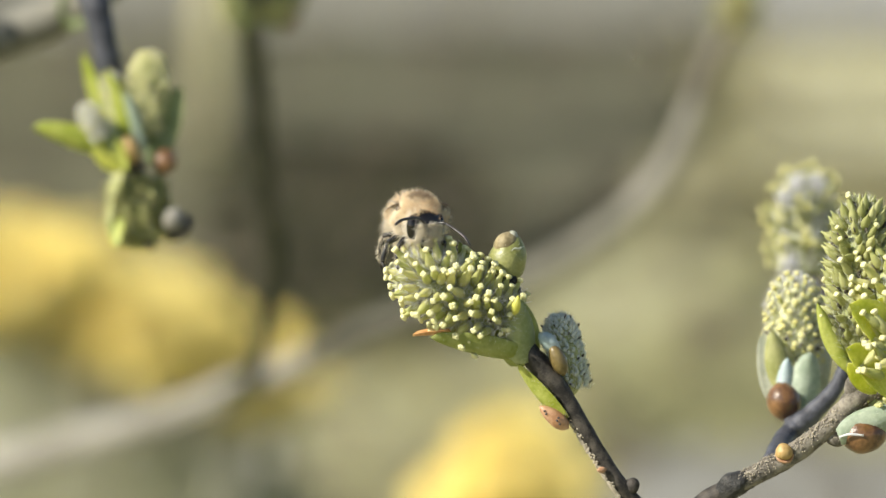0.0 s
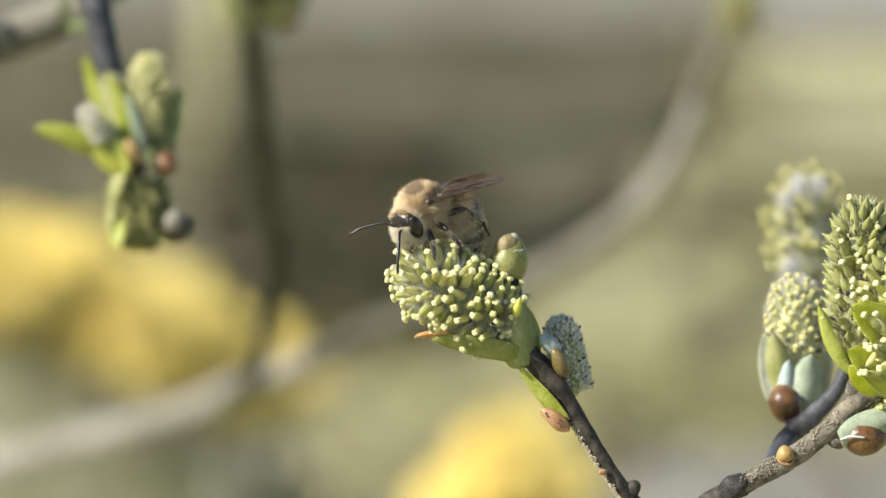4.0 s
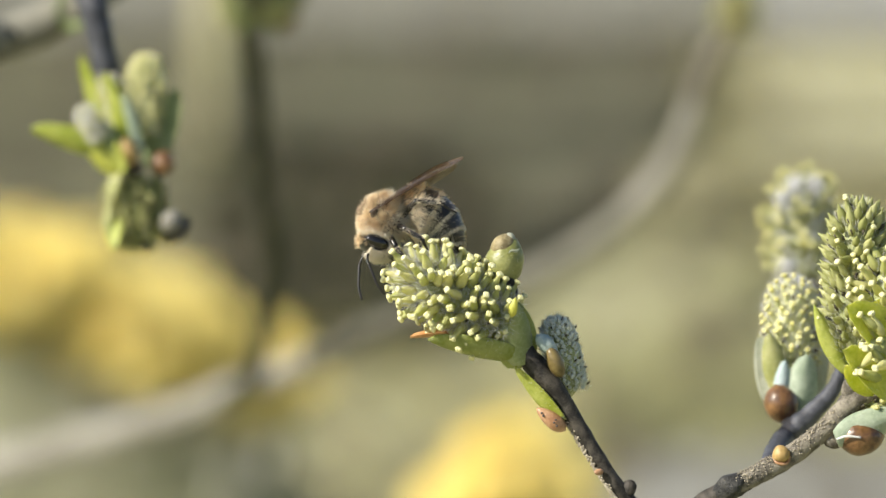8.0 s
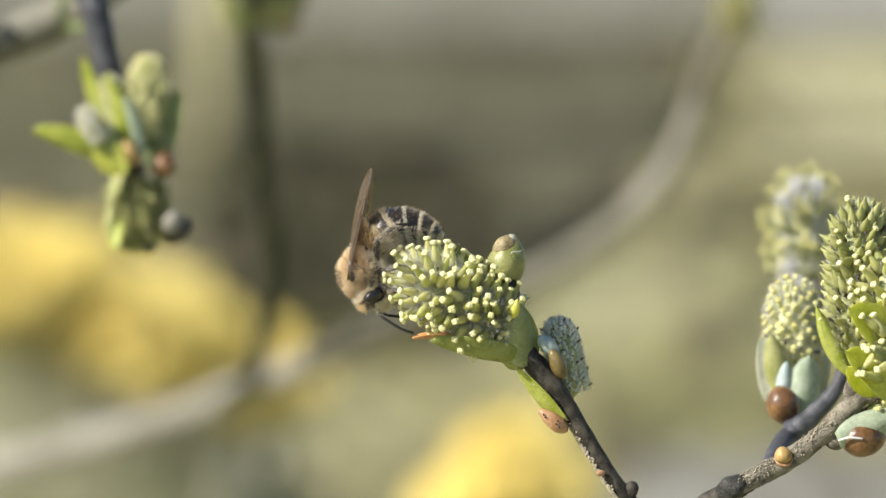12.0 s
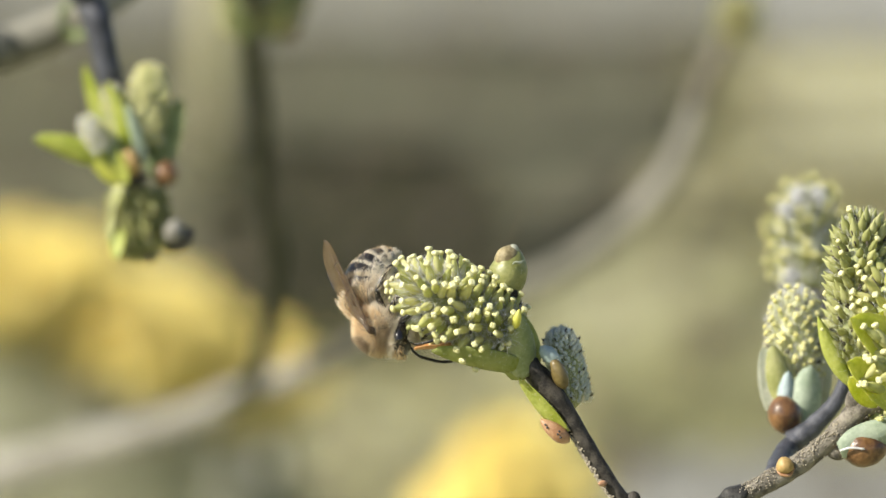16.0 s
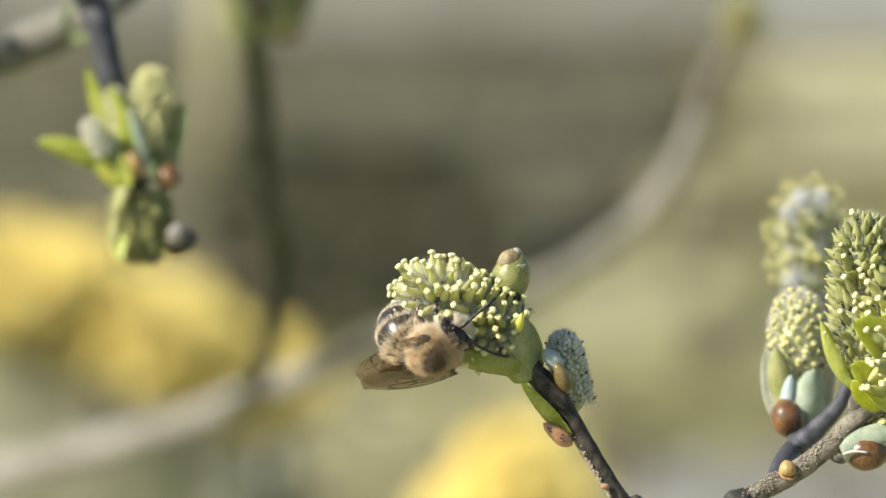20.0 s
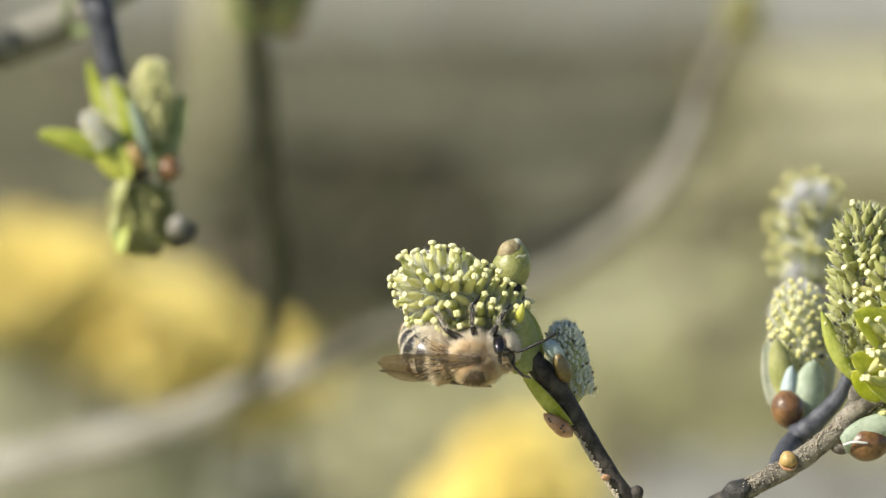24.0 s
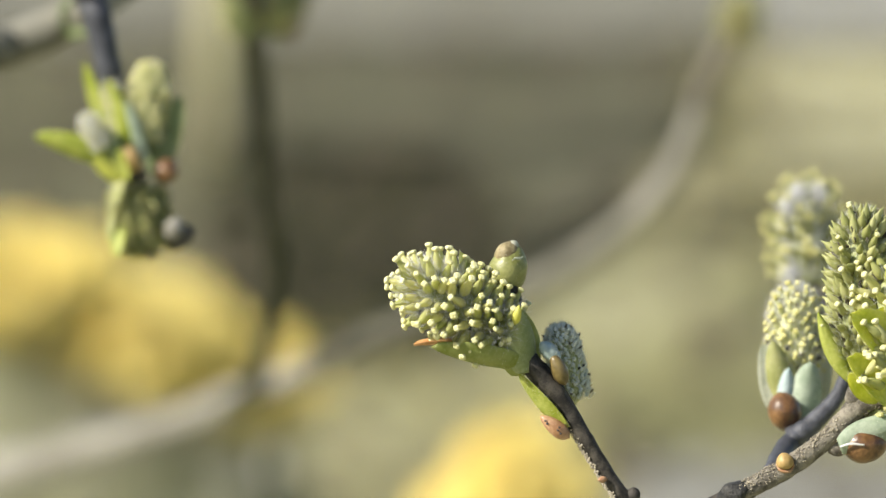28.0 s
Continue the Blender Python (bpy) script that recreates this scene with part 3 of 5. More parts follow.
# ---- yellow flowers on the ground ----
def build_daffodils():
    rnd = random.Random(8)

    def daffodil(height, tilt):
        e = new("daffodil")
        tagged(e, "yellow daffodil in bloom with strap leaves on the ground", "flower", "daffodils in the garden")
        s = Shape()
        top = Vector((0, -tilt, height))
        line = curve([Vector((0, 0, -0.03)), Vector((0, 0, height * 0.6)), Vector((0, -tilt * 0.3, height * 0.95)), top])
        part("stem", tube(s, line, [0.0014, 0.0012], 6), M_STRAP, e)
        head_way = Vector((0, -1, 0.25)).normalized()
        a1, a2, d = frame_along(head_way)
        for j in range(6):
            a = j * math.pi / 3
            w = a1 * math.cos(a) + a2 * math.sin(a)
            part("petal", blade(Shape(), top, top + w * 0.033 + d * 0.005, 0.022, d, 0.2, 0.05, 0.0008, 5, 4, 0.6), M_PETAL, e)
        part("trumpet", lathe(Shape(), top, d, [(0, 0.006), (0.008, 0.009), (0.02, 0.011), (0.027, 0.016), (0.0275, 0.0145), (0.02, 0.009), (0.004, 0.006)], 12), M_CROWN, e, "deeper yellow trumpet")
        for j in range(1 if 0.24 < height < 0.25 else 0):
            a = j * 2.1 + height * 40
            w = Vector((math.cos(a) * 0.05, math.sin(a) * 0.05, height * 0.9))
            part("leaf", blade(Shape(), (0, 0, -0.03), w * 0.8, 0.008, (math.cos(a), math.sin(a), -0.3), 0.2, 0.15, 0.001, 6, 2, 0.3), M_STRAP, e)
        return e
    kinds = {}
    spots = []
    tall = (0.345, 0.325, 0.305, 0.285, 0.265, 0.245, 0.225, 0.200)
    # the drift of flowers falls away towards its end: its line, lowest and highest heads
    along = (-0.39, -0.281, -0.214, -0.170, -0.145)
    low, high = (0.285, 0.264, 0.226, 0.210, 0.205), (0.328, 0.322, 0.290, 0.258, 0.238)
    for i in range(185):
        x, y = -0.39 + 0.245 * ((i + rnd.random()) / 185) ** 0.9, 4.4 + rnd.uniform(-0.12, 0.12)
        h = rnd.uniform(float(np.interp(x, along, low)), float(np.interp(x, along, high))) - (y - 4.4) * 0.15
        spots.append((x, y, min(range(len(tall)), key=lambda k: abs(tall[k] - h))))
    for i in range(13):
        spots.append((-0.118 + rnd.uniform(-0.013, 0.013), 4.4 + rnd.uniform(-0.04, 0.04), rnd.choice([5, 6, 6, 6])))
    for i in range(18):
        a, r = rnd.uniform(0, 6.28), 0.034 * math.sqrt(rnd.random())
        spots.append((0.047 + r * math.cos(a), 3.6 + r * 1.2 * math.sin(a), rnd.choice([2, 3, 4, 4])))
    for x, y, k in spots:
        m = pose(x, y, 0, 0, 0, rnd.uniform(-65, 5))
        if k in kinds:
            copy_thing(kinds[k], m)
        else:
            kinds[k] = daffodil(tall[k], 0.012)
            kinds[k].matrix_world = m


# ---- willow with the flowering catkin ----
def limb(points, steps=6):
    return curve([mm(p) for p in points], steps)


def build_main_willow():
    foot = ground_at((45, 0, 30))
    e = thing("willow_branch", foot, "flowering willow branch with green catkins and dark twigs", "branch")
    o = ORIGIN["willow_branch"]

    fuzz = random.Random(40)

    def sub(name, s, mat, parent=e, label="", fuzzy=True, **k):
        ob = part(name, s, mat, parent, label, offset=o, **k)
        if name in ("leaf", "bud") and fuzzy:
            part("down", down_on(s, fuzz, 140, 0.00022), M_SILK, ob, offset=o, kind="stuff")
        return ob

    def bud_egg(name, base, tip, width, mat, parent=e, label="", power=0.6, blunt=0.45, sides=16, uneven=0.05):
        """A bud or bud scale between two places of the plan."""
        b, t = mm(base), mm(tip)
        return sub(name, lathe(Shape(), b, t - b, egg((t - b).length, width, power, 14, blunt), sides, uneven=uneven), mat, parent, label)
    rnd = random.Random(5)
    fork = (23.58, -32.03, 2)
    sub("stem", tube(Shape(), limb([foot, (46, -400, 22), (38, -120, 8), (29, -52, 4), fork]), [0.006, 0.0045, 0.0032, 0.0022, 0.0017], 12, 0.15), M_BARK)
    main = limb([fork, (21.60, -29.55, 1), (19.38, -26.71, 0), (17.99, -24.77, 0), (16.11, -21.87, 0), (14.36, -18.96, 0), (12.48, -16.05, 0), (10.66, -13.75, 0), (9.21, -11.93, 0), (8.37, -10.50, 1)], 8)
    sub("twig", tube(Shape(), main, [0.00115, 0.00096, 0.00085, 0.00085, 0.00088, 0.00097, 0.00115, 0.00127, 0.00109, 0.00079], 16, 0.12), M_BARK_DARK, label="smooth dark twig")
    s = Shape()
    for i in range(620):
        k = rnd.randrange(12, 44)
        d = (main[k + 1] - main[k]).normalized()
        a = Vector((-0.85, -0.35, -0.5)) + Vector((rnd.gauss(0, 1), rnd.gauss(0, 1), rnd.gauss(0, 1))) * 0.26
        a = (a - d * a.dot(d)).normalized()
        p = main[k] + (main[k + 1] - main[k]) * rnd.random() + a * 0.00088
        lathe(s, p, a, egg(rnd.uniform(0.0001, 0.0003), rnd.uniform(0.00010, 0.00036), 0.5, 3), 5)
    sub("lichen", s, M_LICHEN, label="crumbs of pale lichen", kind="stuff")
    # side buds of the twig
    bud_egg("side_bud", (17.54, -24.61, -1.0), (16.55, -24.71, -1.6), 0.0007, M_PINK)
    bud_egg("side_bud", (19.50, -27.20, 0), (20.96, -25.74, 0), 0.0017, M_BARK_DARK, power=0.4, uneven=0.3)
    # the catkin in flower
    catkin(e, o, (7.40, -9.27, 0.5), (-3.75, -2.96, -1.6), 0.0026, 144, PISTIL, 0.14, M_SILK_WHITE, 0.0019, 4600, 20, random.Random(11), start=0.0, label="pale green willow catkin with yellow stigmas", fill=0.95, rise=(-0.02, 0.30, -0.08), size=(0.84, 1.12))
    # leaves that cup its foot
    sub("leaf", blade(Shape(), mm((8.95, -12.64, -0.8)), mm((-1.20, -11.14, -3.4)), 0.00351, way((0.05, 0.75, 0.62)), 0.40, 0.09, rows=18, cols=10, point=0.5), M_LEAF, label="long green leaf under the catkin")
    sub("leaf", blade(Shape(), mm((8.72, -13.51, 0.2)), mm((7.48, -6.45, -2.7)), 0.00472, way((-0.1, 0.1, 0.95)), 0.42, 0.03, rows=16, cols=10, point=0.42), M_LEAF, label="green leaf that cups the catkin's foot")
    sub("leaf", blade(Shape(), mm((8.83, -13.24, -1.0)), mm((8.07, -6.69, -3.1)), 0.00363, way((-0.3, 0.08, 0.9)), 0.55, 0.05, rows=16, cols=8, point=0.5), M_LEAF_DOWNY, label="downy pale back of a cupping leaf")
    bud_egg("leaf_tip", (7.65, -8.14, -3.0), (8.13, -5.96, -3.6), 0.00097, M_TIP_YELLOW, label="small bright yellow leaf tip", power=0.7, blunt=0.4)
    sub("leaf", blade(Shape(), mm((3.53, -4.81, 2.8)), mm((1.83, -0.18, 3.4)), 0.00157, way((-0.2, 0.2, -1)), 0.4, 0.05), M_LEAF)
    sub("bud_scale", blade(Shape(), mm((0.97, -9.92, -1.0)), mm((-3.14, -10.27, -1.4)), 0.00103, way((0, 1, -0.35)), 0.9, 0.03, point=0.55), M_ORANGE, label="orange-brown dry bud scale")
    # closed bud
    bud = bud_egg("bud", (6.07, -5.28, 1.4), (7.89, 0.67, 1.0), 0.00412, M_BUD, label="closed olive-green bud with brown tip", power=0.62, blunt=0.46, sides=20, uneven=0.08)
    bud_egg("bud_cap", (6.06, -2.00, 0.7), (7.70, 0.79, 0.95), 0.00267, M_CAP, bud, "dry brown scale over the bud's tip", power=0.6, uneven=0.14)
    bud_egg("bud_tip", (7.22, -0.18, 0.7), (7.82, 0.91, 0.85), 0.00121, M_LEAF_PALE, bud, "whitish blunt tip", power=0.55, uneven=0.2)
    sub("scale_edge", tube(Shape(), limb([(7.38, -1.27, -1.0), (7.74, -0.97, -1.1), (8.22, -1.03, -1.0), (8.59, -0.79, -0.7)]), [0.00004, 0.00012, 0.00016, 0.00004], 8, 0.3), M_LEAF_PALE, bud, "white torn edge of the bud scale")
    sub("bud_stalk", tube(Shape(), limb([(8.25, -10.86, 1), (8.01, -7.83, 1.2), (7.53, -5.52, 1.3), (6.68, -4.07, 1.4)]), [0.0009, 0.0008, 0.0008], 10, 0.1), M_BARK_DARK)
    for p in ((6.90, -4.97, -0.2), (7.39, -4.72, 0), (7.76, -5.76, 0.2), (8.12, -6.48, 0.3)):
        bud_egg("scale", p, (p[0] + 0.5, p[1] + 0.7, p[2] - 0.5), 0.0009, M_BARK_DARK, uneven=0.3)
    # young catkin behind the twig
    catkin(e, o, (14.25, -16.75, 3.4), (12.30, -8.10, 3.2), 0.0019, 300, PISTIL_YOUNG, 0.9, M_SILK, 0.0006, 2300, 56, random.Random(12), bract_size=0.6, label="young grey-green catkin with dark bract tips", size=(0.42, 0.55))
    bud_egg("leaf", (12.59, -12.16, -0.6), (10.40, -9.98, -0.9), 0.00170, M_PALE_BLUE, label="blue-green bud leaf", power=0.55, blunt=0.55)
    bud_egg("bud_scale", (13.12, -14.57, -1.0), (11.73, -11.30, -1.3), 0.00176, M_OLIVE, label="glossy olive-brown bud scale", power=0.5)
    # leaf and bud below the twig
    sub("leaf", blade(Shape(), mm((13.31, -19.18, -0.6)), mm((8.10, -13.24, -0.9)), 0.00182, way((-0.45, -0.4, -0.8)), 0.35, 0.02, point=0.5, rows=12), M_LEAF_LIME, label="folded yellow-green leaf along the twig")
    bud_egg("bud_scale", (13.55, -20.27, -0.6), (10.40, -17.84, -0.8), 0.00176, M_PINK, label="pinkish-brown bud scale with dark specks", blunt=0.36)
    for p in ((12.26, -19.39, -1.6), (12.56, -19.75, -1.6), (12.44, -19.09, -1.6), (10.94, -18.37, -1.4), (11.12, -18.67, -1.4)):
        sub("speck", lathe(Shape(), mm(p), way((0, 0, -1)), egg(0.00012, 0.00030, 0.5, 3), 6), M_DARK_BUD)
    # second twig, to the right
    lower = limb([fork, (26.19, -30.33, 2), (28.58, -28.15, 1), (30.98, -26.73, 0.5), (33.07, -25.62, 0)], 8)
    sub("twig", tube(Shape(), lower, [0.0015, 0.00135, 0.0013, 0.00115, 0.00105], 14, 0.1, seed=3), M_BARK_DARK, label="dark wrinkled twig")
    right = limb([(31.98, -26.11, 0), (34.89, -24.53, 0), (37.43, -23.14, 0), (40.34, -21.02, 0), (42.76, -18.84, 0), (44.28, -17.14, 0), (46.23, -16.22, -0.6), (49.26, -15.03, -2), (54.09, -12.62, -2)], 8)
    sub("twig", tube(Shape(), right, [0.00103, 0.00115, 0.00112, 0.00109, 0.00121, 0.00133, 0.00085, 0.00085, 0.0009], 16, 0.14, seed=4), M_BARK_GREY, label="rough grey-brown twig")
    bud_egg("spur", (41.31, -20.65, 0), (42.87, -22.10, -0.2), 0.0016, M_BARK_GREY, power=0.5, uneven=0.25)
    bud_egg("spur", (44.09, -17.02, 0), (43.83, -14.59, -0.3), 0.0017, M_BARK_GREY, power=0.45, uneven=0.3)
    grit = Shape()
    for i in range(620):
        k = rnd.randrange(0, 36)
        d = (right[k + 1] - right[k]).normalized()
        a = Vector((-0.3, -0.8, 0.6)) + Vector((rnd.gauss(0, 1), rnd.gauss(0, 1), rnd.gauss(0, 1))) * 0.5
        a = (a - d * a.dot(d)).normalized()
        lathe(grit, right[k] + (right[k + 1] - right[k]) * rnd.random() + a * 0.00110, a, egg(rnd.uniform(0.0001, 0.0002), rnd.uniform(0.00008, 0.00022), 0.5, 3), 5)
    sub("lichen", grit, M_LICHEN, label="grains of pale lichen", kind="stuff")
    bud_egg("knot", (29.22, -27.58, 0.5), (33.05, -25.24, -0.4), 0.00279, M_BARK_BLACK, label="black wrinkled knot on the twig", power=0.5, uneven=0.35)
    bud_egg("side_bud", (36.89, -23.64, -1.0), (36.25, -21.81, -1.5), 0.00194, M_TAN, label="small yellow-brown side bud")
    sub("bud_scar", tube(Shape(), limb([(35.67, -23.03, -1.1), (36.13, -23.68, -1.5), (37.10, -23.74, -1.5), (37.55, -23.03, -1.1)]), [0.0001, 0.0002, 0.0001], 8), M_PINK)
    behind = limb([(35.43, -24.17, 3), (38.18, -22.04, 22), (40.25, -20.19, 23), (42.01, -18.55, 23), (43.77, -16.54, 23), (44.90, -13.90, 23), (45.48, -11.28, 24)], 8)
    sub("twig", tube(Shape(), behind, [0.0011, 0.00123, 0.00123, 0.00105, 0.00086, 0.00074, 0.0006], 12, 0.12, seed=9), M_TWIG_BLUE, label="smooth blue-black twig")
    sub("spur", tube(Shape(), limb([(39.21, -21.55, 22.5), (39.06, -20.09, 24), (38.64, -18.75, 25.5)]), [0.00111, 0.00099, 0.00087], 12, 0.1), M_TWIG_BLUE)
    # catkin in its leaves on the dark twig
    catkin(e, o, (39.49, -15.86, 31), (39.81, -4.53, 32), 0.0026, 150, PISTIL_PALE, 0.9, M_SILK_WHITE, 0.0014, 3000, 50, random.Random(14), size=(0.75, 1.0), core_mat=M_OVARY_PALE, label="half-open yellow-green catkin")
    sub("leaf", blade(Shape(), mm((37.28, -18.07, 28)), mm((36.16, -10.47, 28.5)), 0.00249, way((-0.45, 0.35, -0.8)), 0.40, 0.04, point=0.45, rows=12), M_LEAF_PALE, label="pale thin bud leaf")
    sub("leaf", blade(Shape(), mm((38.08, -16.76, 26.6)), mm((36.96, -10.19, 27)), 0.00273, way((-0.1, 0.4, 1)), 0.35, 0.05, point=0.5, rows=12), M_LEAF_MOSS, label="dull green bud leaf")
    sub("leaf", blade(Shape(), mm((40.03, -19.38, 25.4)), mm((41.20, -12.58, 26)), 0.00372, way((-0.1, -0.1, 1)), 0.45, 0.04, point=0.45, rows=14, cols=8), M_LEAF_BLUE, label="broad blue-green bud leaf")
    sub("leaf", blade(Shape(), mm((38.15, -17.62, 25.6)), mm((38.69, -13.21, 26.2)), 0.00186, way((0, 0.1, 1)), 0.4, 0.04, point=0.5, rows=12), M_PALE_BLUE, label="pale blue-green bud leaf")
    sub("leaf", blade(Shape(), mm((41.28, -19.30, 31)), mm((43.44, -11.27, 31)), 0.00250, way((0.3, 0.45, -0.9)), 0.4, 0.05, point=0.6, rows=12), M_LEAF_PALE)
    bud_egg("bud_scale", (38.83, -20.36, 24.5), (37.45, -15.95, 24.5), 0.00383, M_BROWN, label="glossy chestnut-brown bud scale", power=0.55, blunt=0.5)
    # tall catkin
    catkin(e, o, (44.32, -12.53, -0.2), (45.09, 3.82, 0.4), 0.0026, 190, PISTIL_BARE, 0.75, M_SILK, 0.0014, 2300, 170, random.Random(15), label="tall green catkin with dark bract tips", size=(0.82, 1.08), bare=PISTIL_LEAN, share=0.24)
    sub("leaf", blade(Shape(), mm((43.72, -14.19, -1.8)), mm((40.19, -6.70, -2.2)), 0.00242, way((-0.6, 0.1, 0.8)), 0.5, 0.05, rows=12), M_LEAF_LIME, label="narrow green leaf at the catkin's foot")
    # catkin beyond it
    catkin(e, o, (46.49, -5.03, 102), (45.76, 6.49, 106), 0.0024, 76, PISTIL_LONG, 0.42, M_SILK_WHITE, 0.0026, 3000, 0, random.Random(16), label="silky catkin with white hairs", size=(1.1, 1.4))
    tufts = []
    for p in ((44.66, 6.29, 100), (46.99, 6.30, 101), (43.81, -2.61, 100), (43.33, 4.87, 99)):
        for i in range(90):
            q = mm(p) + Vector((rnd.gauss(0, 1), rnd.gauss(0, 1), rnd.gauss(0, 1))) * 0.0004
            tufts.append((q, q - mm((46.05, 1.49, 104)) + Vector((rnd.gauss(0, 1), rnd.gauss(0, 1), rnd.gauss(0, 1))) * 0.001, rnd.uniform(0.0014, 0.0022)))
    sub("silk", hairs(Shape(), tufts, 0.00014), M_SILK_WHITE, label="tufts of white silk", kind="stuff")
    sub("twig", tube(Shape(), limb([(45.48, -11.40, 24), (45.67, -8.46, 50), (46.49, -4.89, 102)]), [0.0006, 0.0007], 8), M_BARK_DARK)
    # bright leaves and catkin that open beside it
    catkin(e, o, (48.09, -11.75, -3), (48.33, -2.23, -3), 0.0026, 90, PISTIL, 0.6, M_SILK_WHITE, 0.0016, 600, 20, random.Random(17), label="yellow catkin in flower")
    for p, q, wd, f in (((49.65, -11.93, -6), (42.60, -6.98, -9), 0.0050, (-0.25, 0.55, -0.8)), ((48.93, -16.49, -6), (42.24, -11.63, -9), 0.0048, (-0.2, 0.6, -0.78)), ((46.61, -15.80, -5), (42.75, -12.84, -8.6), 0.0030, (-0.5, 0.2, -0.85)), ((49.10, -9.57, -4), (45.81, -6.42, -6), 0.0036, (-0.3, 0.5, -0.8))):
        sub("leaf", blade(Shape(), mm(p), mm(q), wd, way(f), 0.40, 0.08, rows=14, cols=8, point=0.5), M_LEAF_YELLOW, label="bright yellow-green young leaf")
    for j in range(12):
        p = mm((48.25, -13.23, -7)) + Vector((0, rnd.uniform(-0.001, 0.001), rnd.uniform(-0.002, 0.005)))
        q = mm((44.81, -11.87, -9)) + Vector((rnd.uniform(-0.0015, 0.002), rnd.uniform(-0.001, 0.001), rnd.uniform(-0.0025, 0.005)))
        piece("pistil", PISTIL, e, aim(p + (q - p) * 0.5 - o, q - p, 1.05))
    # bud below the twig
    bud_egg("bud_scale", (47.68, -20.88, -0.6), (42.46, -21.11, -0.8), 0.00400, M_BROWN, label="glossy chestnut-brown bud scale", power=0.6, blunt=0.5)
    sub("leaf", blade(Shape(), mm((42.39, -21.19, -1.9)), mm((49.62, -18.29, -2.0)), 0.00351, way((0.2, 0.25, 0.9)), 0.45, 0.03, rows=14, cols=8, point=0.5), M_LEAF_BLUE, label="blue-green bud leaf")
    sub("leaf_edge", tube(Shape(), limb([(42.42, -21.12, -2.2), (43.47, -20.80, -2.7), (44.97, -20.92, -2.8)]), [0.0001, 0.00014, 0.0001], 8), M_SILK_WHITE, label="white silky edge")
    catkin(e, o, (45.14, -18.87, 1), (50.69, -16.67, 0.6), 0.0020, 60, PISTIL_SMALL, 0.7, M_SILK, 0.0011, 120, 20, random.Random(18))


# ---- shoot hanging beyond it ----
def build_hanging_shoot():
    foot = ground_at((-170, 0, 110))
    e = thing("willow_shoot", foot, "hanging willow shoot with opening leaves and catkins", "branch")
    o = ORIGIN["willow_shoot"]

    def sub(name, s, mat, label="", **k):
        return part(name, s, mat, e, label, offset=o, **k)

    def bud_egg(name, base, tip, width, mat, label=""):
        b, t = mm(base), mm(tip)
        return sub(name, lathe(Shape(), b, t - b, egg((t - b).length, width, 0.6, 12, 0.48), 14, uneven=0.08), mat, label)
    sub("stem", tube(Shape(), limb([foot, (-168, -300, 110), (-150, 30, 110), (-112, 110, 105), (-76, 92, 102), (-54, 55, 99), (-46.10, 34.14, 118), (-44.36, 29.79, 118), (-43.05, 23.99, 118), (-41.37, 17.49, 119), (-40.30, 10.94, 118), (-39.95, 8.03, 117)], 8), [0.0053, 0.0044, 0.0035, 0.0026, 0.0022, 0.0022, 0.0021, 0.0019, 0.0017, 0.0016, 0.0015, 0.0013], 12, 0.15), M_TWIG_BLUE, "blue-grey twig")
    sub("twig", tube(Shape(), limb([(-39.95, 8.90, 117), (-39.38, 6.59, 117), (-37.31, 4.06, 119), (-35.42, 2.25, 119)]), [0.0015, 0.0013, 0.0011, 0.0009], 10), M_BARK_DARK)
    # upright catkin and the leaves round it
    catkin(e, o, (-38.31, 12.94, 116), (-37.24, 23.31, 115), 0.0019, 150, PISTIL_CREAM, 0.8, M_SILK_WHITE, 0.0012, 1100, 30, random.Random(21), label="pale cream and yellow-green catkin", size=(0.75, 1.0), core_mat=M_OVARY_PALE)
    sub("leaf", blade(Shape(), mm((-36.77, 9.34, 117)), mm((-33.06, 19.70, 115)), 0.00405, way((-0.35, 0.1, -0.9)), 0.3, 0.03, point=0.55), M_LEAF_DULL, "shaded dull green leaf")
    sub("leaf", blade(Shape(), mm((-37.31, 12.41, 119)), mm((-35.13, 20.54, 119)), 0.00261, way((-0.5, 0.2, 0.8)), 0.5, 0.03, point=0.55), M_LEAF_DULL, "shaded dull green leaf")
    sub("leaf", blade(Shape(), mm((-42.50, 13.81, 116)), mm((-45.68, 24.07, 116)), 0.00224, way((-0.5, 0.2, -0.8)), 0.4, 0.05, point=0.6), M_LEAF_LIME, "narrow bright green leaf")
    catkin(e, o, (-40.56, 14.51, 115), (-42.53, 20.83, 114), 0.0011, 50, PISTIL_SMALL, 0.9, M_SILK_WHITE, 0.0012, 500, 0, random.Random(22), label="small silky white catkin", size=(0.6, 0.8), core_mat=M_SILK_WHITE)
    sub("leaf", blade(Shape(), mm((-38.27, 10.86, 112.5)), mm((-40.39, 18.90, 112)), 0.00201, way((0.3, 0.1, 0.9)), 0.6, 0.04, point=0.55), M_LEAF_BLUE, "blue-green leaf")
    sub("leaf", blade(Shape(), mm((-39.88, 10.87, 113)), mm((-43.01, 21.65, 112.5)), 0.00302, way((0.6, 0.1, 0.7)), 0.6, 0.04, point=0.55), M_LEAF_LIME, "yellow-green leaf")
    catkin(e, o, (-42.78, 12.85, 111), (-45.30, 16.70, 110), 0.0011, 44, PISTIL_SMALL, 0.9, M_SILK_WHITE, 0.0010, 1400, 0, random.Random(23), label="fluffy white catkin", size=(0.5, 0.7), core_mat=M_SILK_WHITE)
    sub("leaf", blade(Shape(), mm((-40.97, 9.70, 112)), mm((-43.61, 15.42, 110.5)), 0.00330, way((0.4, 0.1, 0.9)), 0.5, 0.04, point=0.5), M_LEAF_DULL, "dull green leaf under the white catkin")
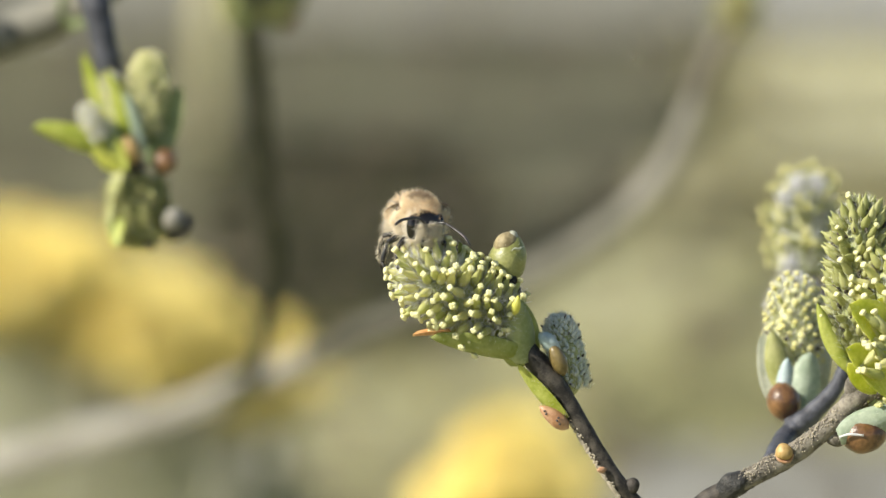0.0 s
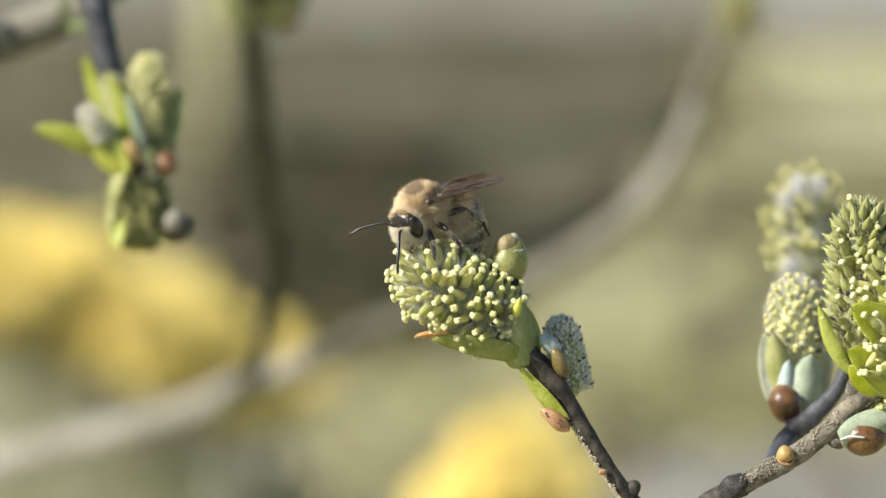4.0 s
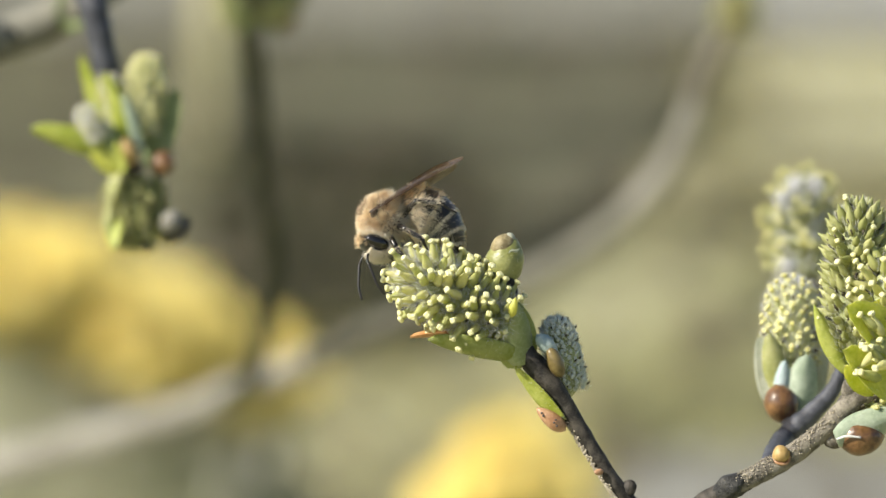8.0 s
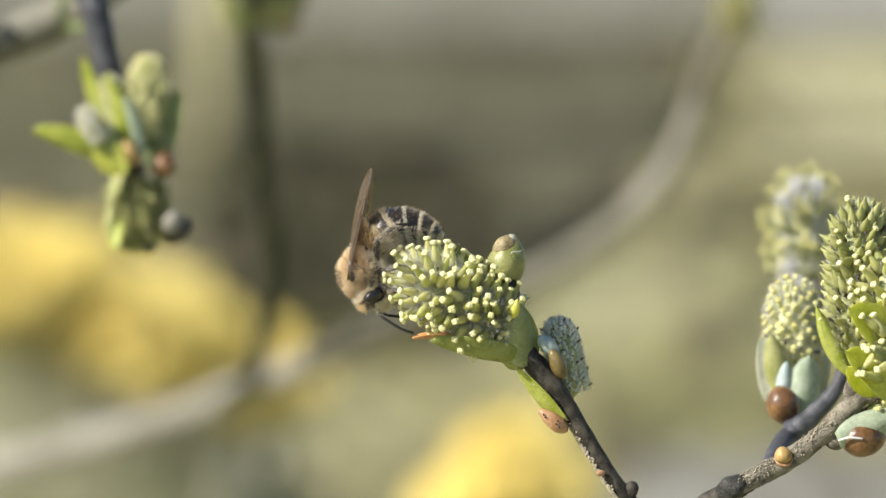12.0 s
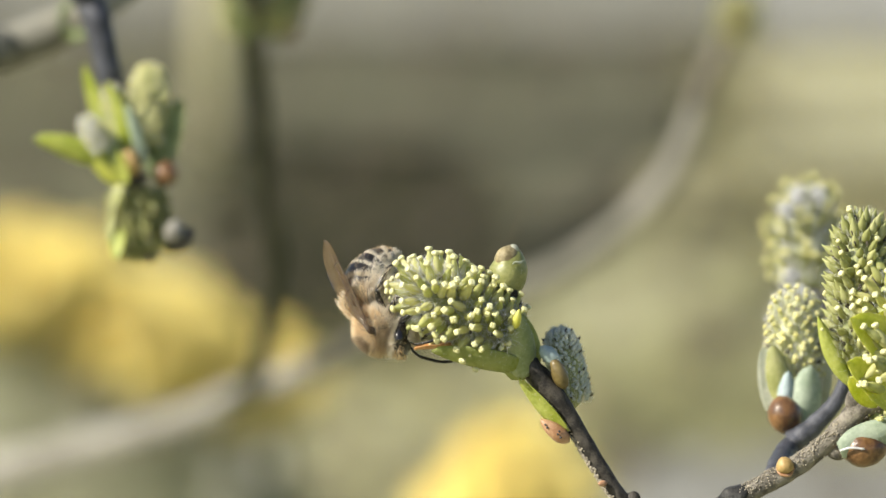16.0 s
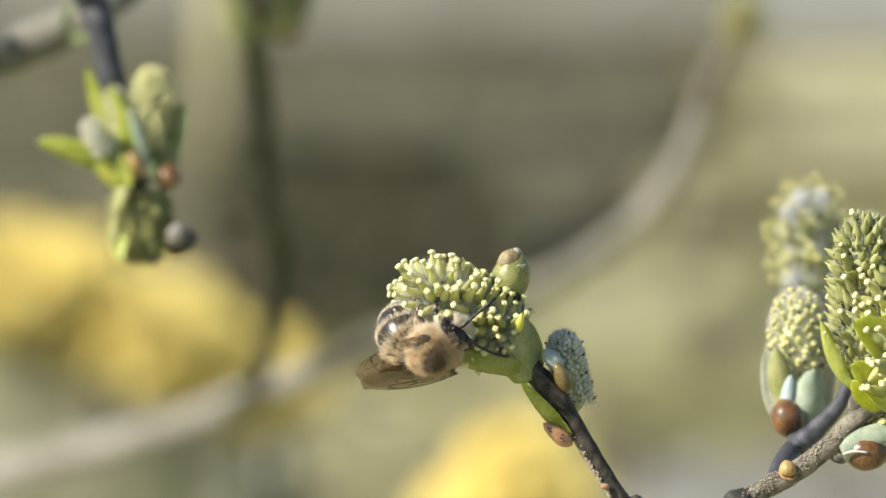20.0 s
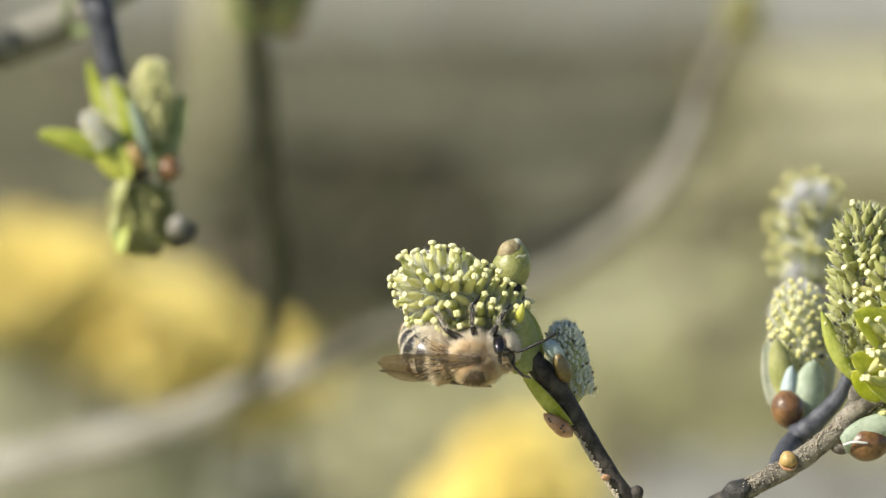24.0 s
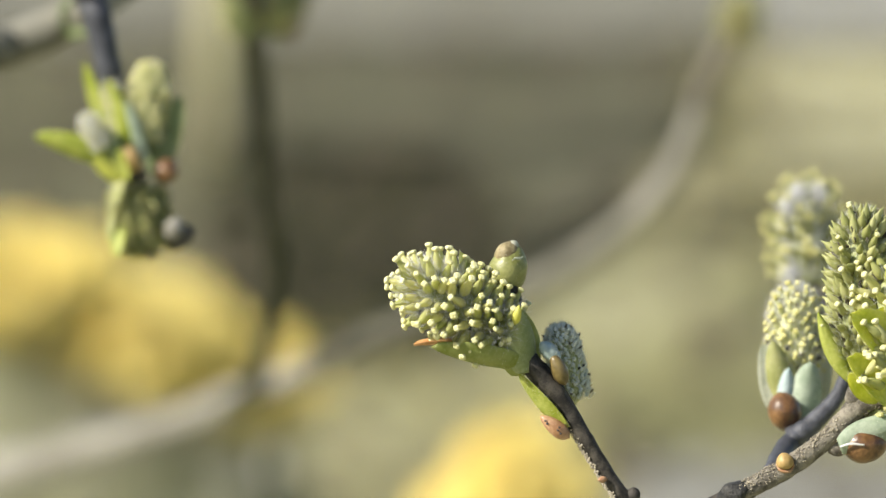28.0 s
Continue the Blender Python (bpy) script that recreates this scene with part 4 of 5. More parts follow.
    sub("leaf", blade(Shape(), mm((-42.26, 10.71, 112)), mm((-52.04, 13.12, 110)), 0.00416, way((-0.05, 0.75, 0.6)), 0.7, 0.16, point=0.5, rows=14), M_LEAF_LIME, "spreading bright green leaf")
    sub("leaf", blade(Shape(), mm((-40.97, 8.70, 112)), mm((-44.79, 11.84, 111)), 0.00259, way((-0.2, 0.5, 0.8)), 0.5, 0.08, point=0.5), M_LEAF_YELLOW, "small curled green leaf")
    sub("leaf", blade(Shape(), mm((-40.05, 8.54, 111)), mm((-41.00, 13.12, 110)), 0.00187, way((-0.5, 0.2, -0.8)), 0.5, 0.05), M_LEAF_LIME)
    bud_egg("bud_scale", (-38.90, 9.69, 111), (-40.02, 13.13, 110.5), 0.00230, M_TAN, "orange-brown bud scale")
    bud_egg("bud_scale", (-35.84, 8.28, 113), (-34.52, 11.58, 112.5), 0.00331, M_BROWN, "chestnut-brown bud scale")
    bud_egg("knot", (-41.00, 9.71, 112.5), (-37.55, 9.28, 112.5), 0.00245, M_BARK_DARK, "dark joint of the shoot")
    # drooping catkin and buds below
    catkin(e, o, (-39.03, 8.89, 116), (-38.83, -0.36, 115), 0.0034, 210, PISTIL_MOSS, 0.7, M_SILK, 0.0009, 900, 36, random.Random(24), label="drooping dull olive-green catkin", size=(0.75, 1.0), core_mat=M_LEAF_MOSS)
    sub("leaf", blade(Shape(), mm((-40.83, 8.98, 112)), mm((-41.63, 5.38, 111)), 0.00201, way((-0.6, 0.1, -0.8)), 0.4, 0.05, point=0.5), M_LEAF_MOSS)
    sub("leaf", blade(Shape(), mm((-41.75, 5.69, 113)), mm((-42.26, 0.79, 112)), 0.00144, way((-0.7, 0.1, -0.7)), 0.4, 0.05, point=0.5), M_LEAF_MOSS)
    sub("leaf", blade(Shape(), mm((-40.97, 2.95, 112)), mm((-41.34, -1.08, 111)), 0.00201, way((-0.4, -0.2, -0.8)), 0.4, 0.05, point=0.5), M_LEAF_LIME)
    bud_egg("bud_tip", (-37.62, 0.36, 114), (-37.05, -1.66, 114), 0.00108, M_DARK_BUD)
    bud_egg("bud", (-35.81, 0.07, 118), (-31.99, 2.82, 117), 0.00304, M_DARK_BUD, "dark closed bud with a pale top")
    bud_egg("bud_cap", (-34.84, 1.08, 113), (-33.69, 4.10, 113), 0.00259, M_BARK_LIT, "pale dry bud cap")


# ---- blurred branches behind ----
def build_far_branch():
    foot = ground_at((-262, 0, 1050))
    e = thing("curved_branch", foot, "pale arching willow branch with a side shoot", "branch")
    o = ORIGIN["curved_branch"]

    def sub(name, s, mat, label="", **k):
        return part(name, s, mat, e, label, offset=o, **k)
    arc = limb([foot, (-268, -300, 1030), (-216, -130, 1000), (-141.87, -69.67, 972), (-121.25, -61.40, 932), (-93.70, -52.47, 864), (-68.21, -44.11, 796), (-47.49, -35.02, 729), (-28.54, -26.37, 662), (-11.91, -18.37, 655), (5.80, -12.47, 648), (22.05, -6.89, 641), (33.14, -0.37, 634), (42.89, 7.56, 628), (50.04, 16.39, 621), (54.41, 25.86, 614), (57.07, 35.49, 608), (61.35, 44.98, 601), (64.12, 50.74, 594)], 6)
    # sunlit and dimmer stretches of the branch are put into its bark colours
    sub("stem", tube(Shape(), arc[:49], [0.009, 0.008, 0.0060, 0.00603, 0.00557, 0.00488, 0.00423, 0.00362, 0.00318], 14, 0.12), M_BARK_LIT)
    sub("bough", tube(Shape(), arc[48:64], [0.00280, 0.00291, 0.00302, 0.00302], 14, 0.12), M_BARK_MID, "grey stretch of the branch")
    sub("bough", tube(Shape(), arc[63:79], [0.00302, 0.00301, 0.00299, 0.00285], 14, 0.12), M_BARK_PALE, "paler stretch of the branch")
    sub("bough", tube(Shape(), arc[78:94], [0.00298, 0.00296, 0.00270, 0.00244], 14, 0.12), M_BARK_LIT, "stretch of the branch coloured pale as if sunlit")
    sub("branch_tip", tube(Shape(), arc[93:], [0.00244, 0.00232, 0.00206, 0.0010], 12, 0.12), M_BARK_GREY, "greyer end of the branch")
    shoot = limb([(-51.75, -37.06, 735), (-43.76, -32.94, 660), (-38.03, -24.69, 570), (-33.80, -16.24, 480), (-32.16, -8.41, 455), (-30.99, 0.10, 430), (-31.45, 9.23, 405), (-31.62, 18.99, 385), (-31.73, 27.52, 370), (-32.37, 34.02, 360), (-32.42, 41.33, 350), (-31.67, 49.70, 345), (-29.80, 59.88, 340)], 6)
    sub("shoot", tube(Shape(), shoot, [0.00162, 0.00228, 0.00223, 0.00218, 0.00224, 0.00250, 0.00213, 0.00199, 0.00196, 0.00194, 0.00173, 0.0015, 0.0012], 12, 0.14), M_BARK_GREEN, "upright green-grey shoot")
    sub("knot", lathe(Shape(), mm((-30.51, -1.14, 428)), way((0.5, 1, 0)), egg(0.0036, 0.0030, 0.6), 10), M_BARK_GREEN)
    catkin(e, o, (62.30, 44.07, 596), (64.85, 53.88, 594), 0.0034, 60, PISTIL_BARE, 0.7, None, size=(1.0, 1.3), rnd=random.Random(31), label="pale brownish catkin", core_mat=M_CAP)
    catkin(e, o, (-33.25, 35.46, 352), (-34.60, 47.19, 352), 0.0027, 60, PISTIL_OLIVE, 0.7, None, size=(1.1, 1.5), rnd=random.Random(32), label="green catkin on the shoot", core_mat=M_LEAF_DULL)
    catkin(e, o, (-28.64, 35.85, 352), (-24.99, 47.19, 352), 0.0023, 60, PISTIL_OLIVE, 0.7, None, size=(1.1, 1.5), rnd=random.Random(33), core_mat=M_LEAF_DULL)
    sub("bud_scale", lathe(Shape(), mm((-27.29, 36.04, 352)), way((0.6, 1, 0)), egg(0.0044, 0.0036, 0.6), 12), M_BROWN)
    f2 = ground_at((-190, 0, 330))
    e2 = thing("willow_limb", f2, "greyish willow limb, thick and bare", "branch")
    o2 = ORIGIN["willow_limb"]
    part("stem", tube(Shape(), limb([f2, (-175, -200, 300), (-115, 0, 270), (-68.90, 25.76, 190), (-61.73, 28.47, 190), (-53.75, 31.82, 190), (-45.78, 36.76, 190), (-36.81, 51.31, 260)]), [0.008, 0.006, 0.0043, 0.00319, 0.00311, 0.00295, 0.00239, 0.002], 14, 0.12), M_BARK_PALE, e2, offset=o2)
    part("leaf", blade(Shape(), mm((-52.53, 29.91, 186)), mm((-48.59, 37.28, 184)), 0.0055, way((0, 0.1, -1)), 0.4, 0.05), M_LEAF_DULL, e2, offset=o2)


# ---- bee: forward x, left y, up z, in millimetres of its own ----
BEE = {}


def fur_on(shape, rnd, count, centre, radii, keep, length, width, sweep=(-0.25, 0, 0), pick=0, spread=0.35, clumps=0, trim=None, draw=0.9):
    """Hairs that stand on an ellipsoid where keep(unit vector) holds, drawn together in clumps."""
    roots, tries = [], 0
    c, r = Vector(centre), Vector(radii)
    heads = np.array([[rnd.gauss(0, 1) for _ in range(3)] for _ in range(clumps)])
    if clumps:
        heads /= np.linalg.norm(heads, axis=1)[:, None]
    while len(roots) < count and tries < count * 12:
        tries += 1
        n = Vector((rnd.gauss(0, 1), rnd.gauss(0, 1), rnd.gauss(0, 1))).normalized()
        if not keep(n):
            continue
        p = c + Vector((n.x * r.x, n.y * r.y, n.z * r.z)) * 0.96
        d = (Vector((n.x / r.x, n.y / r.y, n.z / r.z)).normalized() + Vector(sweep) + Vector((rnd.gauss(0, 1), rnd.gauss(0, 1), rnd.gauss(0, 1))) * spread * 0.5).normalized()
        long = length * rnd.uniform(0.6, 1.15)
        if clumps:
            k = int(np.argmax(heads @ np.array(n)))
            h = Vector(heads[k])
            d = (d + (h - n) * draw).normalized()
            long *= 0.82 + 0.36 * ((k * 0.618) % 1.0)
        if trim:
            long *= 1 - trim(n)
        roots.append((p, d, long))
    return hairs(shape, roots, width, pick)


def ball(shape, centre, radii, rows=16, cols=22, pick=0):
    verts, faces = [], []
    for i in range(rows + 1):
        a = math.pi * i / rows
        for j in range(cols):
            b = 2 * math.pi * j / cols
            verts.append((centre[0] + radii[0] * math.cos(a), centre[1] + radii[1] * math.sin(a) * math.cos(b), centre[2] + radii[2] * math.sin(a) * math.sin(b)))
    for i in range(rows):
        for j in range(cols):
            p, q = i * cols + j, i * cols + (j + 1) % cols
            faces.append((p, p + cols, q + cols, q))
    return shape.add(verts, faces, pick)


BEE_SCALE = 0.00105


def scaled(shape, k=BEE_SCALE):
    shape.v = [v * k for v in shape.v]
    return shape


def wing_shape(length, width, thick=0.02):
    """A wing along -x in its own space, root at the origin, with a curved front and hind edge and a slight arch."""
    s = Shape()
    rows, cols = 18, 6
    verts, faces = [], []
    for layer in (0, 1):
        for i in range(rows + 1):
            t = i / rows
            round_off = math.sqrt(max(0.0, 1 - max(0.0, (t - 0.68) / 0.32) ** 2.4))
            front = width * (0.06 + 0.22 * math.sin(math.pi * min(1, t * 0.75)) ** 0.9) * round_off
            hind = -width * (0.10 + 0.62 * math.sin(math.pi * 0.5 * min(1, t / 0.62)) ** 1.3) * round_off
            for j in range(cols + 1):
                u = j / cols
                y = front + (hind - front) * u
                z = 0.05 * width * math.sin(math.pi * t) + 0.03 * width * math.sin(9 * u + 5 * t) * t
                verts.append((-length * t, y, z - layer * thick))
    k, c = (rows + 1) * (cols + 1), cols + 1
    for i in range(rows):
        for j in range(cols):
            a = i * c + j
            faces += [(a, a + c, a + c + 1, a + 1), (k + a, k + a + 1, k + a + c + 1, k + a + c)]
    return s.add(verts, faces)


def wing_veins(length, width):
    out = []
    w = width
    runs = [
        [(0, 0.05), (0.3, 0.24), (0.6, 0.28), (0.8, 0.18)],
        [(0, 0.0), (0.25, 0.08), (0.5, 0.12), (0.62, 0.26)],
        [(0, -0.05), (0.25, -0.12), (0.45, -0.25), (0.7, -0.32)],
        [(0.3, -0.05), (0.55, -0.02), (0.75, -0.02), (0.88, 0.02)],
        [(0.45, 0.10), (0.46, -0.1), (0.44, -0.25)],
        [(0.6, 0.0), (0.62, -0.16), (0.60, -0.30)],
        [(0.72, 0.2), (0.74, 0.0), (0.72, -0.3)],
        [(0.02, -0.1), (0.3, -0.28), (0.5, -0.55)],
    ]
    for run in runs:
        line = curve([Vector((-length * t, y * w, 0.05 * w * math.sin(math.pi * t) + 0.01)) for t, y in run], 4)
        out.append(tube(Shape(), line, [0.055, 0.03], 5))
    return out


def build_bee():
    rnd = random.Random(77)
    e = new("bee")
    e.empty_display_size = 0.003
    tagged(e, "furry golden-tan solitary bee with black eyes and smoky wings", "bee")
    BEE["bee"] = e

    def sub(name, s, mats, parent=e, label="", at=(0, 0, 0), kind=""):
        ob = part(name, scaled(s), mats, parent, label, kind=kind)
        ob.matrix_basis = Matrix.Translation(Vector(at) * BEE_SCALE)
        return ob
    # thorax
    size = (2.2, 2.3, 2.25)

    def bare(n):
        """How thin the pale fur is: on the back's middle and along each wing's root."""
        back = max(0.0, 1 - ((n.x - 0.15) / 0.6) ** 2 - (n.y / 0.58) ** 2) if n.z > 0.3 else 0.0
        root = max(0.0, 1 - ((n.x + 0.3) / 0.5) ** 2 - ((n.z - 0.42) / 0.34) ** 2) if abs(n.y) > 0.4 else 0.0
        return max(min(0.8, back * 1.25), root * 0.7)

    def trim(n):
        back = 0.5 * max(0.0, 1 - ((n.x - 0.15) / 0.65) ** 2 - (n.y / 0.65) ** 2) if n.z > 0.3 else 0.0
        return back or 0.75 * max(0.0, 1 - ((n.x + 0.2) / 0.75) ** 2 - ((n.z - 0.5) / 0.45) ** 2) if abs(n.y) > 0.35 else 0.0
    s = Shape()
    ball(s, (0, 0, 0), size)
    thorax = sub("thorax", s, M_SKIN, label="dark thorax under dense golden fur")
    f = Shape()
    fur_on(f, rnd, 16000, (0, 0, 0), size, lambda n: n.z > -0.15 and rnd.random() > bare(n) * 1.15, 0.95, 0.028, spread=0.5, clumps=240, trim=trim, draw=1.0)
    sub("fur", f, M_FUR_TAN, thorax, "golden-tan fur", kind="stuff")
    f = Shape()
    fur_on(f, rnd, 4200, (0, 0, 0), size, lambda n: n.z < 0.45 and rnd.random() < 0.6 - n.z, 1.25, 0.042, spread=0.6, clumps=90, draw=1.3)
    sub("fur", f, M_FUR_CREAM, thorax, "cream fur of the underside", kind="stuff")
    f = Shape()
    fur_on(f, rnd, 2600, (0, 0, 0), size, lambda n: n.z > -0.35 and rnd.random() < 0.05 + bare(n), 0.85, 0.036, spread=0.5, clumps=120, trim=trim)
    sub("fur", f, M_FUR_DARK, thorax, "thin dark fur on the back", kind="stuff")
    for y in (1, -1):
        sub("tegula", ball(Shape(), (0.75, 2.2 * y, 1.15), (0.5, 0.36, 0.34), 8, 10), M_SKIN, thorax, "dark wing-root scale")
    # head, turns at the neck
    s = Shape()
    ball(s, (0.85, 0, -0.35), (1.05, 2.0, 1.75))
    ball(s, (1.35, 0, -1.35), (0.8, 1.05, 0.85), 10, 14)
    head = sub("head", s, M_BLACK, at=(2.0, 0, -0.25), label="black head with cream face fur")
    BEE["head"] = head
    for y in (1, -1):
        sub("eye", ball(Shape(), (0.9, 1.58 * y, -0.3), (0.64, 0.5, 1.25), 14, 16), M_EYE, head, "glossy black compound eye")
        sub("jaw", tube(Shape(), curve([Vector((1.5, 0.8 * y, -1.9)), Vector((1.7, 0.6 * y, -2.3)), Vector((1.75, 0.1 * y, -2.6))], 4), [0.28, 0.2, 0.08], 8), M_BLACK, head)
    for y in (-0.45, 0.05, 0.5):
        sub("ocellus", ball(Shape(), (0.75, y, 1.38), (0.16, 0.16, 0.12), 6, 8), M_EYE, head)
    f = Shape()
    fur_on(f, rnd, 3000, (0.98, 0, -0.6), (1.1, 1.4, 1.6), lambda n: n.x > -0.1 and n.z < 0.45 and abs(n.y) < 0.85, 0.85, 0.045, (0.2, 0, -0.35), spread=0.9, clumps=60)
    fur_on(f, rnd, 1600, (0.6, 0, -0.5), (0.8, 1.8, 1.8), lambda n: n.x < -0.1 or n.z < -0.5, 0.95, 0.05, (0, 0, 0))
    sub("fur", f, M_FUR_WHITE, head, "cream face fur", kind="stuff")
    for y in (1, -1):
        roots = []
        for i in range(110):
            a = rnd.uniform(1.9, 5.0)
            rim = Vector((0.9 + 0.70 * math.cos(a), 1.45 * y, -0.3 + 1.32 * math.sin(a)))
            roots.append((rim, Vector((math.cos(a) * 0.6, 0.9 * y, math.sin(a) * 0.8)) + Vector((rnd.gauss(0, 0.3), rnd.gauss(0, 0.3), rnd.gauss(0, 0.3))), rnd.uniform(0.35, 0.75)))
        sub("eye_fringe", hairs(Shape(), roots, 0.045), M_FUR_CREAM, head, "pale hair round the eye", kind="stuff")
    f = Shape()
    fur_on(f, rnd, 420, (0.85, 0, -0.35), (1.05, 1.6, 1.75), lambda n: n.z > 0.35 and n.x < 0.5, 0.7, 0.045, (0.1, 0, 0.2))
    sub("fur", f, M_FUR_TAN, head, "tan fur on the crown", kind="stuff")
    sub("tongue", tube(Shape(), curve([Vector((1.5, 0, -2.0)), Vector((1.7, 0, -2.7)), Vector((1.4, 0, -3.3))], 4), [0.2, 0.16, 0.08], 8), M_SKIN, head)
    for key, y in (("antenna_l", 1), ("antenna_r", -1)):
        s = Shape()
        line = curve([Vector((0, 0, 0)), Vector((0.7, 0.25 * y, 0.35)), Vector((1.3, 0.55 * y, 0.40))], 4)
        tube(s, line, [0.11, 0.13, 0.14], 8)
        line = curve([Vector((1.3, 0.55 * y, 0.40)), Vector((2.3, 0.85 * y, 0.1)), Vector((3.6, 1.15 * y, -0.35)), Vector((4.7, 1.3 * y, -1.05))], 8)
        tube(s, line, [0.12, 0.16] + [0.17, 0.15] * 8 + [0.15, 0.1], 8)
        BEE[key] = sub("antenna", s, M_BLACK, head, "jointed black antenna", at=(1.75, 0.5 * y, 0.0))
    # abdomen, turns at the waist: rings that lap over one another along a line that curls down
    s = Shape()
    spine = curve([Vector((0.3, 0, 0)), Vector((-1.5, 0, 0.30)), Vector((-3.5, 0, 0.15)), Vector((-5.2, 0, -0.85)), Vector((-6.4, 0, -2.3)), Vector((-6.9, 0, -3.8))], 8)
    girth = [0.6, 2.0, 2.55, 2.65, 2.5, 2.15, 1.65, 1.05, 0.25]
    tube(s, spine, [g * 0.9 for g in girth], 20, flat=0.94)
    abdomen = sub("abdomen", s, M_BLACK, at=(-1.75, 0, -0.3), label="dark banded abdomen with pale hair fringes")
    BEE["abdomen"] = abdomen
    n = len(spine) - 1

    def girth_at(t):
        k = min(int(t * 8), 7)
        return girth[k] + (girth[k + 1] - girth[k]) * (t * 8 - k)

    def ring_frame(t):
        i = min(int(t * n), n - 1)
        p = spine[i] + (spine[i + 1] - spine[i]) * (t * n - i)
        d = (spine[i + 1] - spine[i]).normalized()
        return p, d, Vector((0, 1, 0)), d.cross(Vector((0, 1, 0))).normalized() * -1
    cuts = [0.06, 0.24, 0.40, 0.56, 0.71, 0.85, 0.97]
    for k in range(6):
        s = Shape()
        t0, t1 = cuts[k], cuts[k + 1] + 0.015
        rows, sides = 5, 24
        verts, faces = [], []
        for i in range(rows + 1):
            t = t0 + (t1 - t0) * i / rows
            p, d, ly, lz = ring_frame(t)
            g = girth_at(t) * (0.965 + 0.05 * i / rows)
            for j in range(sides):
                a = 2 * math.pi * j / sides
                verts.append(p + ly * g * math.cos(a) + lz * g * 0.94 * math.sin(a))
        for i in range(rows):
            for j in range(sides):
                a, b = i * sides + j, i * sides + (j + 1) % sides
                faces.append((a, b, b + sides, a + sides))
        s.add(verts, faces)
        sub("ring", s, M_BLACK, abdomen, "black abdominal ring")
        f, roots = Shape(), []
        count = (2300, 1700, 1500, 1500, 1400, 1200)[k]
        loose = []
        for i in range(count):
            fringe = rnd.random() < (0.2, 0.45, 0.52, 0.54, 0.54, 0.54)[k]
            t = t1 - 0.03 + rnd.uniform(0, 0.03) if fringe else rnd.uniform(t0, t1)
            p, d, ly, lz = ring_frame(min(t, 0.995))
            a = rnd.uniform(0, 6.283)
            out = (ly * math.cos(a) + lz * 0.94 * math.sin(a)).normalized()
            g = girth_at(min(t, 0.995))
            q = p + ly * g * math.cos(a) + lz * g * 0.94 * math.sin(a)
            lift = 0.9 if k == 0 else (0.2 if fringe else 0.75)
            hair = (q, d * 0.8 + out * lift + Vector((rnd.gauss(0, 1), rnd.gauss(0, 1), rnd.gauss(0, 1))) * 0.1, (1.05, 0.6, 0.36, 0.34, 0.34, 0.36)[k] * rnd.uniform(0.5, 1.15) * (1.9 if math.sin(a) < -0.3 else 1.25 if math.sin(a) < 0.25 else 1.0))
            if fringe or math.sin(a) < -0.1:
                roots.append(hair)
            elif rnd.random() < (0.8, 0.5, 0.35, 0.35, 0.4, 0.5)[k]:
                loose.append(hair)
        sub("fur", hairs(f, roots, 0.036), M_FUR_WHITE if k > 1 else M_FUR_CREAM, abdomen, "pale hair fringe", kind="stuff")
        sub("fur", hairs(Shape(), loose, 0.026 if k else 0.036), M_FUR_TAN, abdomen, "fine tan hair", kind="stuff")
    # wings, each turns at its root
    for key, y in (("wing_l", 1), ("wing_r", -1)):
        s = wing_shape(12.0, 3.6)
        if y < 0:
            s.v = [Vector((v.x, -v.y, v.z)) for v in s.v]
        wing = sub("wing", s, M_WING, label="smoky brown translucent fore wing", at=(1.15, 2.7 * y, 1.55))
        for s in wing_veins(12.0, 3.6):
            s.v = [Vector((v.x, v.y * y, v.z)) for v in s.v]
            sub("vein", s, M_VEIN, wing, "dark wing vein")
        s = wing_shape(8.4, 2.7)
        s.v = [Vector((v.x - 0.6, (v.y - 0.9) * y, v.z - 0.25)) for v in s.v]
        sub("hind_wing", s, M_WING, wing, "small hind wing")
        BEE[key] = wing
    # legs: coxa root, thigh, shin, foot; each turns at its root
    specs = [("front", 1.3, (0.9, 1.3, -1.0), (1.5, 1.6, -2.6), (2.0, 1.3, -3.6)),
             ("middle", 0.1, (0.1, 2.2, -0.7), (-0.2, 2.9, -2.6), (0.2, 2.6, -3.9)),
             ("hind", -1.0, (-1.6, 2.1, 0.1), (-3.0, 2.5, -2.0), (-3.4, 2.3, -3.8))]
    for name, x, knee, ankle, toe in specs:
        for y in (1, -1):
            flip = lambda p: Vector((p[0], p[1] * y, p[2]))
            s = Shape()
            tube(s, curve([Vector((0, 0, 0)), flip(knee) * 0.5 + Vector((0, 0, 0.15)), flip(knee)], 4), [0.26, 0.36, 0.26], 8)
            leg = sub("leg", s, M_BLACK, label="black leg with pale hair", at=(x, 1.15 * y, -1.55))
            s = Shape()
            tube(s, curve([flip(knee), (flip(knee) + flip(ankle)) * 0.5, flip(ankle)], 4), [0.2, 0.34 if name == "hind" else 0.28, 0.24], 8)
            shin = sub("shin", s, M_BLACK, leg)
            s = Shape()
            tube(s, curve([flip(ankle), (flip(ankle) + flip(toe)) * 0.5 + Vector((0.1, 0, 0)), flip(toe)], 4), [0.2, 0.15, 0.08], 8)
            sub("foot", s, M_BLACK, leg)
            roots = []
